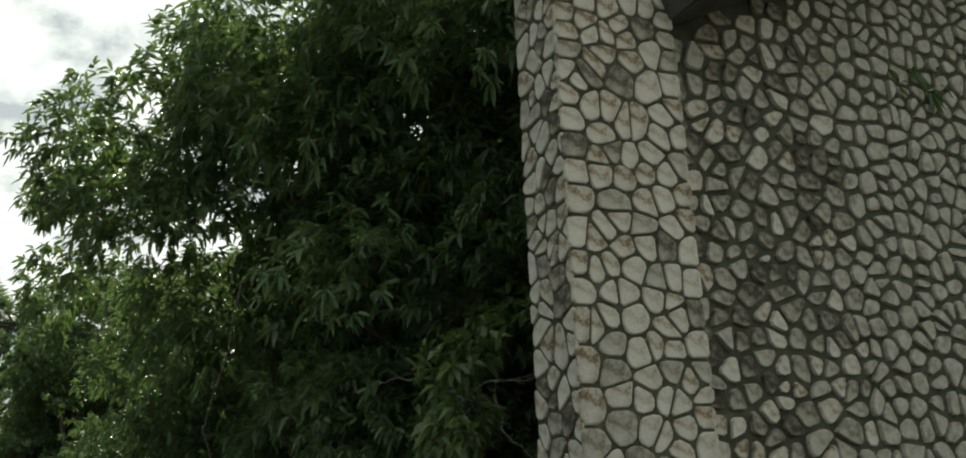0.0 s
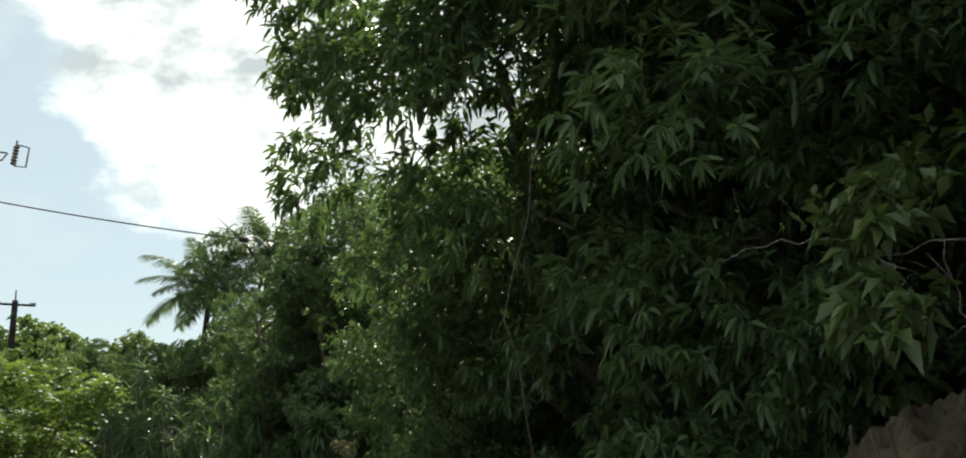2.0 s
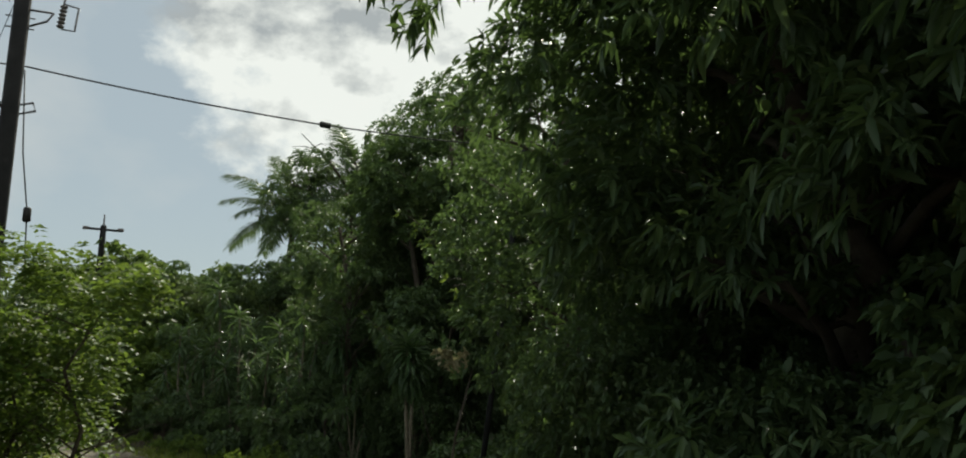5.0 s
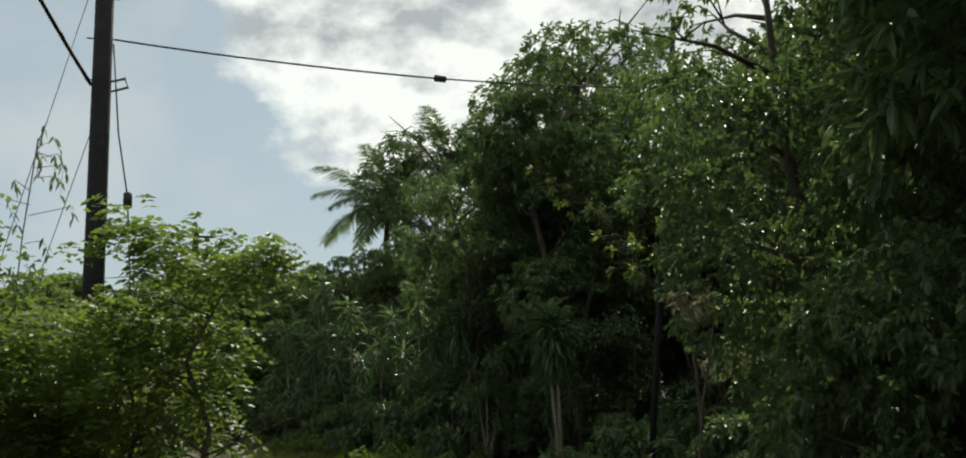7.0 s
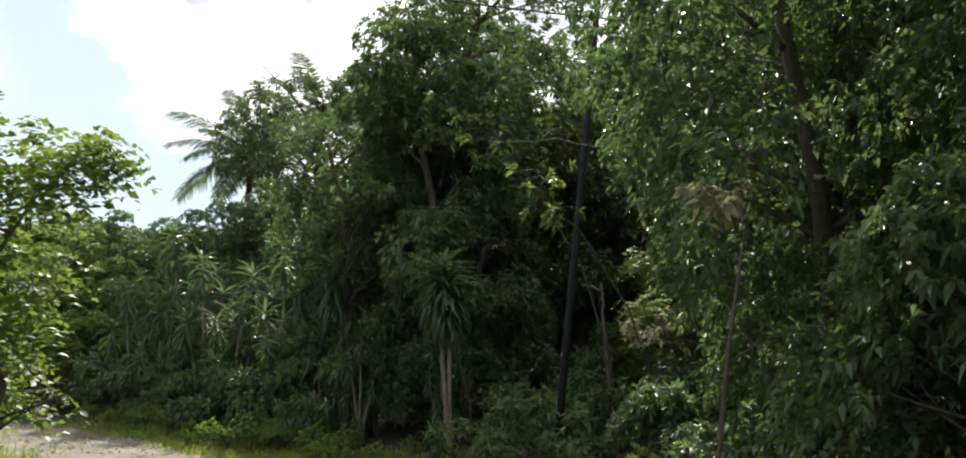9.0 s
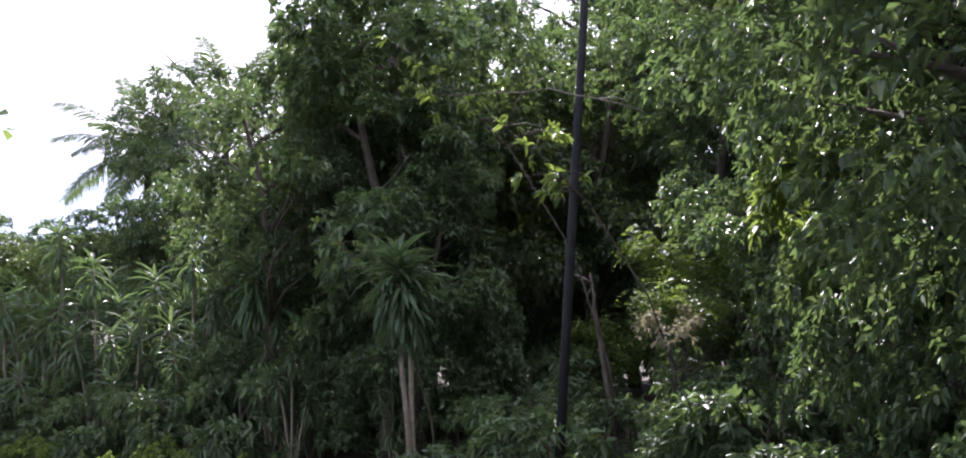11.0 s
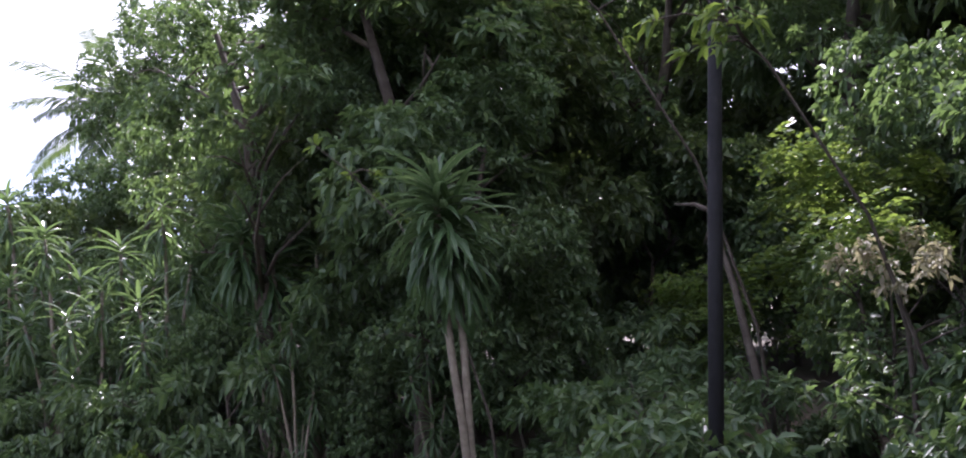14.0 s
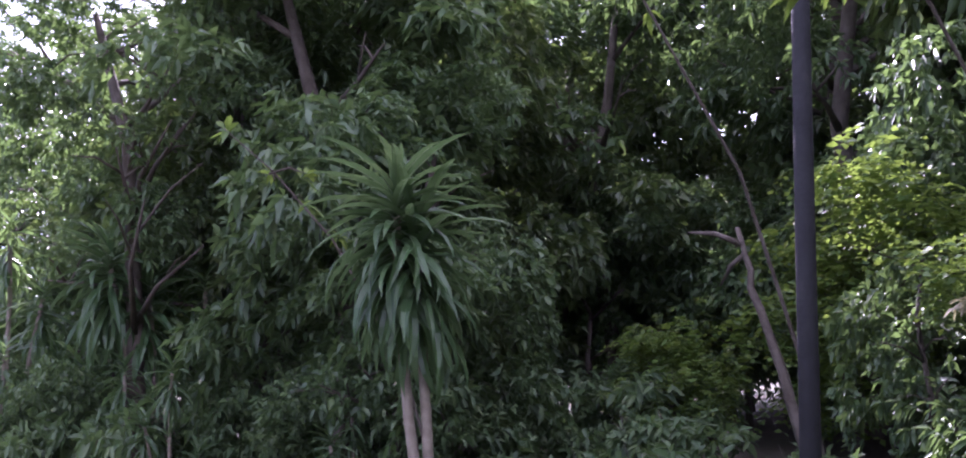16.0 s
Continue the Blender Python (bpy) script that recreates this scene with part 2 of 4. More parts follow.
def track_centre(s):
    """Middle of the track, which swings to the left at the bend."""
    return float(np.interp(s, [-30, 5, 16, 18, 21, 25, 29, 33, 41, 60], [0.1, 0.1, 0.15, -0.2, -1.3, -3.0, -5.6, -8.8, -15.5, -33]))


def wood_edge(s):
    """A line along the wooded side, from which its bank and plants are set back."""
    return float(np.interp(s, [-30, 5, 16, 20, 24, 28, 32, 40, 60], [0.1, 0.1, 0.2, 0.0, -1.3, -3.6, -6.8, -13.5, -32]))


def height(x, y):
    """Ground level: the track falls to the bend, with a bank on its wooded side."""
    s, c = DS.x * x + DS.y * y, DC.x * x + DC.y * y
    z = float(np.interp(s, [-60, -15, 0, 4, 7.5, 10, 13, 16, 22, 30, 42, 60, 90, 150, 400], [3.0, 1.2, 0.03, -0.33, -0.72, -0.95, -0.98, -1.0, -1.08, -1.15, -1.0, 0.8, 4.0, 9.0, 14.0]))
    off = c - wood_edge(s)
    z += 0.75 * min(max((off - 2.0) / 3.5, 0), 1) ** 1.3 if off > 2.0 else 0.0
    z += 0.10 * min(max((-off - 1.6) / 1.5, 0), 1)
    z += 0.05 * noise.noise((x * 0.6, y * 0.6, 0.0)) + 0.02 * noise.noise((x * 2.3, y * 2.3, 4.0))
    return z


def set_mesh(name, verts, loops, starts, mat, smooth=False):
    me = bpy.data.meshes.new(name)
    verts, loops, starts = np.asarray(verts, np.float32), np.asarray(loops, np.int32), np.asarray(starts, np.int32)
    me.vertices.add(len(verts))
    me.vertices.foreach_set("co", verts.ravel())
    me.loops.add(len(loops))
    me.loops.foreach_set("vertex_index", loops)
    me.polygons.add(len(starts))
    me.polygons.foreach_set("loop_start", starts)
    me.update(calc_edges=True)
    me.validate()
    if smooth:
        me.polygons.foreach_set("use_smooth", np.ones(len(starts), bool))
    me.materials.append(mat)
    return me


def from_bm(name, bm, mat, smooth=False):
    me = bpy.data.meshes.new(name)
    bm.normal_update()
    bm.to_mesh(me)
    bm.free()
    for p in me.polygons:
        p.use_smooth = smooth
    me.materials.append(mat)
    return me


def part(name, bm, mat, parent, label="", smooth=False):
    ob = new(name, from_bm(name, bm, mat, smooth) if isinstance(bm, bmesh.types.BMesh) else bm)
    ob.parent = parent
    return tagged(ob, label)


def thing(name, m, label, category, group="", kind=""):
    ob = new(name)
    ob.matrix_world = m
    return tagged(ob, label, category, group, kind)


def tube(bm, pts, radii, sides=8, cap=True):
    """A tapered tube along points."""
    rings, up = [], Vector((0.31, 0.17, 0.93)).normalized()
    pts = [Vector(p) for p in pts]
    for i, (p, r) in enumerate(zip(pts, radii)):
        d = (pts[min(i + 1, len(pts) - 1)] - pts[max(i - 1, 0)]).normalized()
        a = d.cross(up if abs(d.dot(up)) < 0.95 else Vector((1, 0, 0))).normalized()
        b = d.cross(a)
        rings.append([bm.verts.new(p + r * (math.cos(k * math.tau / sides) * a + math.sin(k * math.tau / sides) * b)) for k in range(sides)])
    for q, w in zip(rings, rings[1:]):
        for k in range(sides):
            bm.faces.new((q[k], q[(k + 1) % sides], w[(k + 1) % sides], w[k]))
    if cap:
        bm.faces.new(list(reversed(rings[0])))
        bm.faces.new(rings[-1])


def block(bm, x0, x1, y0, y1, z0, z1, edge=0.0):
    made = bmesh.ops.create_cube(bm, size=1.0)["verts"]
    for v in made:
        v.co = Vector(((x0 + x1) / 2 + v.co.x * (x1 - x0), (y0 + y1) / 2 + v.co.y * (y1 - y0), (z0 + z1) / 2 + v.co.z * (z1 - z0)))
    if edge:
        edges = list({e for v in made for e in v.link_edges})
        bmesh.ops.bevel(bm, geom=edges, offset=edge, segments=2, affect="EDGES")


# ---- ground and track ----
def ground_sheet():
    line = [-400, -200, -100, -60, -40, -30, -24] + [i * 0.8 - 20 for i in range(70)] + [38, 42, 48, 56, 66, 80, 110, 160, 260, 400, 900]
    across = [-900, -400, -200, -110, -70, -50, -38, -30] + [i * 0.7 - 25 for i in range(56)] + [16, 19, 24, 30, 45, 70, 120, 300, 900]
    verts = [(*plan(s, c), 0) for s in line for c in across]
    verts = [(x, y, height(x, y)) for x, y, _ in verts]
    n = len(across)
    loops = [i for a in range(len(line) - 1) for b in range(n - 1) for i in (a * n + b, a * n + b + 1, (a + 1) * n + b + 1, (a + 1) * n + b)]
    return set_mesh("ground", verts, loops, range(0, len(loops), 4), SOIL, True)


ground = tagged(new("ground", ground_sheet()), "bare soil with leaf litter and thin grass", "ground", kind="structure")


def track_sheet():
    rows, verts, n = [i * 0.35 - 12 for i in range(170)], [], 15
    for s in rows:
        mid, slope = track_centre(s), (track_centre(s + 0.5) - track_centre(s - 0.5))
        norm = math.hypot(1, slope)
        half = 1.35 + 0.16 * noise.noise((s * 0.5, 3.0, 0)) + 0.08 * noise.noise((s * 1.9, 9.0, 0))
        for k in range(n):
            u = (k / (n - 1) * 2 - 1) * (half + 0.12 * noise.noise((s * 1.3, 20.0 + (k > 7) * 9, 0)))
            x, y = plan(s - u * slope / norm, mid + u / norm)
            rut = -0.035 * (math.exp(-((abs(u) - 0.75) / 0.22) ** 2))
            z = height(x, y) + 0.05 + rut + 0.02 * noise.noise((x * 3, y * 3, 1)) - (0.075 if k in (0, n - 1) else 0)
            verts.append((x, y, z))
    loops = [i for a in range(len(rows) - 1) for b in range(n - 1) for i in (a * n + b, a * n + b + 1, (a + 1) * n + b + 1, (a + 1) * n + b)]
    return set_mesh("road", verts, loops, range(0, len(loops), 4), MARL, True)


road = tagged(new("road", track_sheet()), "unpaved pale marl track with shallow ruts", "road", kind="structure")

# ---- foliage ----
def unit(v):
    return v / np.maximum(np.linalg.norm(v, axis=-1, keepdims=True), 1e-6)


def blades(name, pos, axis, length, width, mat, fine=False, droop=0.25, rng=None, fold=0.25):
    """Leaves as folded blades: fine ones curve over their length."""
    n = len(pos)
    axis = unit(axis)
    ref = unit(rng.normal(size=(n, 3)) * 0.55 + np.array([0, 0, 1.0]))
    side = unit(np.cross(axis, ref))
    nrm = unit(np.cross(side, axis))
    L, W = length[:, None], width[:, None]
    down = np.array([0, 0, -1.0])
    if fine:
        v = np.stack([pos,
                      pos + axis * L * 0.33 - side * W * 0.46 + nrm * W * fold,
                      pos + axis * L * 0.33 + down * L * droop * 0.08,
                      pos + axis * L * 0.33 + side * W * 0.46 + nrm * W * fold,
                      pos + axis * L * 0.70 - side * W * 0.36 + down * L * droop * 0.45 + nrm * W * fold * 0.7,
                      pos + axis * L * 0.70 + down * L * droop * 0.50,
                      pos + axis * L * 0.70 + side * W * 0.36 + down * L * droop * 0.45 + nrm * W * fold * 0.7,
                      pos + axis * L + down * L * droop], 1)
        f = [0, 2, 1, 0, 3, 2, 1, 2, 5, 4, 2, 3, 6, 5, 4, 5, 7, 5, 6, 7]
        st = [0, 3, 6, 10, 14, 17]
        k = 8
    else:
        v = np.stack([pos, pos + axis * L * 0.45 - side * W * 0.5 + nrm * W * fold, pos + axis * L + down * L * droop, pos + axis * L * 0.45 + side * W * 0.5 + nrm * W * fold], 1)
        f, st, k = [0, 2, 1, 0, 3, 2], [0, 3], 4
    base = np.arange(n)[:, None]
    loops = (base * k + np.array(f)[None]).ravel()
    starts = (base * len(f) + np.array(st)[None]).ravel()
    return set_mesh(name, v.reshape(-1, 3), loops, starts, mat)


def whorls(rng, centres, dirs, per, reach, droop):
    """Leaves radiating from the ends of twigs: returns where each starts and which way it points."""
    n = len(centres)
    perp = rng.normal(size=(n, per, 3))
    perp = unit(perp - dirs[:, None] * np.sum(perp * dirs[:, None], -1, keepdims=True))
    open_angle = rng.uniform(0.45, 1.45, (n, per, 1))
    a = dirs[:, None] * np.cos(open_angle) + perp * np.sin(open_angle) + np.array([0, 0, -droop])
    p = centres[:, None] - dirs[:, None] * (rng.random((n, per, 1)) ** 1.6) * reach
    return p.reshape(-1, 3), a.reshape(-1, 3)


def crown_mesh(name, seed, radii, lobes, twigs, per, leaf, mat, fine=False, droop=0.45, reach=0.35, flat=0.0, aspect=0.3, lobe_size=0.3, fill=0.15):
    """An uneven crown of domed clumps, each roofed with whorls of leaves, with hollows between."""
    rng = np.random.default_rng(seed)
    R = np.array(radii)
    d = unit(rng.normal(size=(lobes, 3)) + np.array([0, 0, 0.25]))
    mid = d * R * (0.48 + 0.42 * rng.random((lobes, 1)))
    size = lobe_size * (0.6 + 0.8 * rng.random(lobes))
    share = size ** 2 / np.sum(size ** 2)
    which = rng.choice(lobes, twigs, p=share)
    out = unit(rng.normal(size=(twigs, 3)))
    roof = unit(unit(mid) * 0.6 + np.array([0, 0, 0.7]))[which]
    low = np.sum(out * roof, -1) < -0.2
    out[low] *= -1
    shell = np.where(rng.random(twigs) < fill, rng.random(twigs) ** 0.5, 0.86 + 0.2 * rng.random(twigs))
    squash = np.array([1.0, 1.0, 0.8])
    centre = mid[which] + out * R.mean() * squash * size[which, None] * shell[:, None]
    keep = centre[:, 2] > -R[2] * 0.98
    centre, out, which = centre[keep], out[keep], which[keep]
    way = unit(out + 0.35 * unit(centre) + np.array([0, 0, -flat]) + rng.normal(size=out.shape) * 0.3)
    pos, ax = whorls(rng, centre, way, per, reach, droop)
    n = len(pos)
    length = leaf * (0.6 + 0.65 * rng.random(n))
    width = length * aspect * (0.8 + 0.4 * rng.random(n))
    return blades(name, pos, ax, length, width, mat, fine, 0.25, rng)


def pinnate_crown(name, seed, radii, tiers, fronds, pairs, leaflet, mat):
    """Flat spreading tiers of feather leaves, each a row of paired rounded leaflets."""
    rng = np.random.default_rng(seed)
    R = np.array(radii)
    d = unit(rng.normal(size=(tiers, 3)) + np.array([0, 0, 0.3]))
    mid = d * R * (0.35 + 0.6 * rng.random((tiers, 1)))
    size = R.mean() * (0.22 + 0.2 * rng.random(tiers))
    which = rng.integers(0, tiers, fronds)
    ang = rng.uniform(0, 2 * np.pi, fronds)
    way = unit(np.stack([np.cos(ang), np.sin(ang), rng.uniform(-0.35, 0.6, fronds)], 1) + 0.4 * unit(mid[which]))
    start = mid[which] + way * (size[which] * rng.random(fronds) ** 0.7)[:, None] + rng.normal(size=(fronds, 3)) * np.array([0.05, 0.05, 0.09])
    side = unit(np.cross(way, np.array([0, 0, 1.0])) + rng.normal(size=way.shape) * 0.15)
    pitch = leaflet * 0.62
    pos, ax = [], []
    for k in range(pairs):
        u = k * pitch
        base = start + way * u + np.array([0, 0, -1.0]) * (0.9 * u * u / (pairs * pitch))
        for sign in (-1, 1):
            pos.append(base)
            ax.append(unit(side * sign + way * 0.35 + np.array([0, 0, -0.12])))
    pos, ax = np.concatenate(pos), np.concatenate(ax)
    length = leaflet * (0.75 + 0.45 * rng.random(len(pos)))
    return blades(name, pos, ax, length, length * 0.62, mat, False, 0.1, rng, 0.08)


def trunk_mesh(name, seed, tall, thick, spread, limbs, mat, lean=0.15, shift=(0, 0)):
    """A tapered, slightly bent trunk with forking limbs."""
    rng = random.Random(seed)
    bm = bmesh.new()
    bend = [Vector((shift[0] * (k / 4) ** 1.5 + rng.uniform(-lean, lean) * tall * k / 4, shift[1] * (k / 4) ** 1.5 + rng.uniform(-lean, lean) * tall * k / 4, tall * k / 4 - (0.15 if k == 0 else 0))) for k in range(5)]
    tube(bm, bend, [thick * (1.25, 0.95, 0.82, 0.65, 0.35)[k] for k in range(5)], 9)
    for i in range(limbs):
        k = rng.uniform(1.4, 3.9)
        a = bend[int(k)].lerp(bend[min(int(k) + 1, 4)], k % 1)
        ang, reach = rng.uniform(0, math.tau), spread * rng.uniform(0.5, 1.0)
        tip = a + Vector((math.cos(ang) * reach, math.sin(ang) * reach, reach * rng.uniform(0.2, 0.8)))
        m1 = a.lerp(tip, 0.45) + Vector((rng.uniform(-1, 1), rng.uniform(-1, 1), rng.uniform(0, 1))) * reach * 0.1
        tube(bm, [a, m1, tip], [thick * 0.38, thick * 0.25, thick * 0.07], 6)
        for j in range(2):
            b = m1.lerp(tip, rng.uniform(0.1, 0.8))
            e = b + Vector((rng.uniform(-1, 1), rng.uniform(-1, 1), rng.uniform(-0.2, 0.8))) * reach * 0.45
            tube(bm, [b, b.lerp(e, 0.5) + Vector((0, 0, 0.05 * reach)), e], [thick * 0.16, thick * 0.11, thick * 0.03], 5)
    return from_bm(name, bm, mat, True)


def place(pattern, s, c, size=1.0, turn=0.0, sink=0.05, label="", stretch=1.0, group=""):
    x, y = plan(s, c)
    m = pose(x, y, height(x, y) - sink, 0, 0, turn) @ Matrix.Diagonal((size, size, size * stretch, 1))
    ob = copy_thing(pattern, m)
    return tagged(ob, label, group=group)


def discard(root):
    for o in (*root.children_recursive, root):
        bpy.data.objects.remove(o)

# ---- the stone gate pillar and wall ----
U, N_OUT = Vector((0.906, 0.423, 0)), Vector((0.423, -0.906, 0))
CORNER = Vector((0.525, 4.995, 0))
BASE_Z, PILLAR_TOP = -0.35, 5.6


def clip_poly(poly, p, n):
    """Keeps the side of a convex polygon where (q - p) . n < 0."""
    out = []
    for a, b in zip(poly, poly[1:] + poly[:1]):
        da, db = (a - p).dot(n), (b - p).dot(n)
        if da < 0:
            out.append(a)
        if da * db < 0:
            out.append(a.lerp(b, da / (da - db)))
    return out


def stone_cells(rng, width, tall, pitch, joint, quoin=0.0):
    """Rubble pattern: irregular cells over a face, with taller squared stones down the edges when asked."""
    seeds = []
    rows = int(tall / pitch) + 1
    for r in range(rows):
        cols = max(int(round(width / pitch)), 1)
        for k in range(cols):
            seeds.append(Vector(((k + 0.5 + rng.uniform(-0.42, 0.42) + 0.25 * (r % 2)) * width / cols, (r + 0.5 + rng.uniform(-0.42, 0.42)) * pitch)))
    seeds = [q for q in seeds if rng.random() > 0.12]
    if quoin:
        seeds = [q for q in seeds if quoin * 0.9 < q.x < width - quoin * 0.9]
        for x in (quoin * 0.42, width - quoin * 0.42):
            z = 0.0
            while z < tall:
                h = rng.uniform(0.11, 0.24)
                seeds.append(Vector((x, z + h / 2)))
                z += h
    cells = []
    for i, q in enumerate(seeds):
        poly = [Vector((0, 0)), Vector((width, 0)), Vector((width, tall)), Vector((0, tall))]
        gap = joint * rng.uniform(0.7, 1.5)
        for j, o in enumerate(seeds):
            if j != i and (o - q).length < pitch * 3.4:
                d = (o - q).normalized()
                poly = clip_poly(poly, (q + o) / 2 - d * gap / 2, d)
        if len(poly) < 3:
            continue
        mid = sum(poly, Vector((0, 0))) / len(poly)
        soft = []
        for a, b in zip(poly, poly[1:] + poly[:1]):
            e = (b - a).length
            if e < 0.012:
                soft.append((a + b) / 2)
                continue
            k = min(0.33, 0.022 / e)
            soft += [a.lerp(b, k), a.lerp(b, 1 - k)]
        if len(soft) > 4:
            cells.append((mid, [p - mid for p in soft]))
    return cells


def stone_mesh(poly, proud, rng, mat):
    bm = bmesh.new()
    tilt = Vector((rng.uniform(-0.06, 0.06), rng.uniform(-0.06, 0.06)))
    low = [bm.verts.new((p.x, -0.012, p.y)) for p in poly]
    rim = [bm.verts.new((p.x * 0.975, proud * 0.6 + p.dot(tilt), p.y * 0.975)) for p in poly]
    top = [bm.verts.new((p.x * 0.88, proud + p.dot(tilt), p.y * 0.88)) for p in poly]
    n = len(poly)
    for a, b in ((low, rim), (rim, top)):
        for k in range(n):
            bm.faces.new((a[k], b[k], b[(k + 1) % n], a[(k + 1) % n]))
    bm.faces.new(top[::-1])
    bmesh.ops.recalc_face_normals(bm, faces=bm.faces)
    return from_bm("stone", bm, mat)


def face_frame(origin, along, out):
    """Matrix whose x runs along a face, y points out of it, z up."""
    return Matrix(((along.x, out.x, 0, origin.x), (along.y, out.y, 0, origin.y), (0, 0, 1, origin.z), (0, 0, 0, 1)))


def lay_stones(parent, m, cells, rng, mats, limit, proud=0.02):
    rest = bmesh.new()
    cells = sorted(cells, key=lambda q: q[0].x)
    for i, (mid, poly) in enumerate(cells):
        me = stone_mesh(poly, proud * rng.uniform(0.6, 1.4), rng, rng.choice(mats))
        at = m @ Matrix.Translation((mid.x, 0, mid.y))
        if i < limit:
            ob = new("stone", me)
            ob.parent = parent
            ob.matrix_world = at
        else:
            me.transform(at)
            rest.from_mesh(me)
            bpy.data.meshes.remove(me)
    if rest.verts:
        ob = part("far_stones", rest, STONE_WORN_SHADED, parent)
        tagged(ob, kind="stuff")
    else:
        rest.free()


def build_gate():
    rng = random.Random(7)
    w, d = 0.86, 0.53
    pillar = thing("gate_pillar", pose(0, 0, 0), "square gate pillar faced with pale rubble limestone", "pillar")
    bm = bmesh.new()
    mid = CORNER + U * w / 2 - N_OUT * d / 2
    block(bm, -w / 2, w / 2, -d / 2, d / 2, BASE_Z, PILLAR_TOP, 0.004)
    bm.transform(Matrix.Translation(mid) @ face_frame(Vector(), U, N_OUT))
    part("mortar_core", bm, MORTAR, pillar, "dark mossy mortar between the stones")
    tall = PILLAR_TOP - BASE_Z
    wall = thing("rubble_wall", pose(0, 0, 0), "high rubble wall of weathered limestone with mossy joints", "wall", kind="structure")
    bm = bmesh.new()
    block(bm, w - 0.02, w + 9.0, -0.42, -0.11, BASE_Z, 6.4, 0.0)
    bm.transform(face_frame(CORNER, U, N_OUT))
    part("mortar_core", bm, MORTAR, wall)
    bm = bmesh.new()
    block(bm, 0, 4.2, -0.5, 0.42, 0, 0.22, 0.015)
    bm.transform(face_frame(CORNER + U * (w + 0.004) + Vector((0, 0, 4.30)), U, N_OUT) @ pose(0, 0, 0, 0, -26, 0))
    part("sloping_slab", bm, CONCRETE, wall, "concrete slab along the wall top, its shadow put into the dark colour")
    front = stone_cells(rng, w + 0.03, tall, 0.15, 0.014, 0.14)
    side = stone_cells(rng, d, tall, 0.135, 0.018)
    lay_stones(pillar, face_frame(CORNER - U * 0.015 + Vector((0, 0, BASE_Z)), U, N_OUT), front, rng, [STONE, STONE, STONE, STONE_WORN_SHADED], 999, 0.012)
    lay_stones(pillar, face_frame(CORNER - N_OUT * d + Vector((0, 0, BASE_Z)), N_OUT, -U), side, rng, [STONE, STONE, STONE_WORN_SHADED], 999, 0.012)
    cells = [q for q in stone_cells(rng, 3.6, 6.4, 0.14, 0.030) if q[0].y < 4.62 + 0.49 * q[0].x]
    lay_stones(wall, face_frame(CORNER + U * (w + 0.015) - N_OUT * 0.11 + Vector((0, 0, BASE_Z))
               , U, N_OUT), cells, rng, [STONE, STONE_WORN_SHADED, STONE_WORN_SHADED, STONE_WORN_SHADED], 300, 0.026)


build_gate()


# ---- trees and shrubs along the wooded side ----
def pattern(name, label, category, seed, tall, thick, spread, limbs, lift, radii, lobes, twigs, per, leaf, mat, fine=False, aspect=0.3, droop=0.45, reach=0.35, lobe_size=0.3, flat=0.0, fill=0.15, shift=(0, 0)):
    root = thing(name, Matrix.Identity(4), label, category)
    part("trunk", trunk_mesh("trunk", seed, tall, thick, spread, limbs, BARK, 0.1, shift), BARK, root)
    c = part("crown", crown_mesh("crown", seed, radii, lobes, twigs, per, leaf, mat, fine, droop, reach, flat, aspect, lobe_size, fill), mat, root)
    c.location = (*shift, lift)
    return root


def pinnate_pattern(name, label, category, seed, tall, thick, spread, limbs, lift, radii, tiers, fronds, pairs, leaflet, mat):
    root = thing(name, Matrix.Identity(4), label, category)
    part("trunk", trunk_mesh("trunk", seed, tall, thick, spread, limbs, BARK, 0.1), BARK, root)
    c = part("crown", pinnate_crown("crown", seed, radii, tiers, fronds, pairs, leaflet, mat), mat, root)
    c.location = (0, 0, lift)
    return root


MANGO = pattern("mango_tree", "spreading mango tree with long drooping dark leaves beside the track", "tree", 11, 4.2, 0.17, 2.0, 8, 2.9, (2.5, 2.5, 3.0), 86, 3300, 10, 0.138, LEAF_DARK, True, 0.28, 0.35, 0.16, 0.23, fill=0.35)
MANGO_TALL = pattern("mango_tree", "tall mango tree reaching out over the track", "tree", 12, 5.4, 0.12, 1.5, 10, 5.15, (2.1, 2.1, 2.3), 68, 3000, 10, 0.138, LEAF_DARK, True, 0.28, 0.35, 0.16, 0.26, fill=0.4, shift=(-1.6, -1.05))
TREE_A = pattern("forest_tree", "dense broadleaf tree in the roadside wood", "tree", 21, 4.6, 0.10, 1.7, 9, 3.6, (1.9, 1.9, 2.7), 46, 1500, 9, 0.15, LEAF_MID, False, 0.40, 0.3, 0.14, 0.24)
TREE_B = pattern("forest_tree", "slender dark-leaved tree in the roadside wood", "tree", 22, 5.2, 0.09, 1.4, 9, 3.9, (1.6, 1.6, 3.0), 42, 1500, 9, 0.14, LEAF_DARK, False, 0.36, 0.4, 0.14, 0.24)
TREE_C = pattern("forest_tree", "tall open tree with small leaves in layered clumps", "tree", 23, 6.0, 0.10, 1.9, 12, 4.9, (2.0, 2.0, 2.0), 44, 1700, 10, 0.105, LEAF_DARK, False, 0.36, 0.25, 0.14, 0.22)
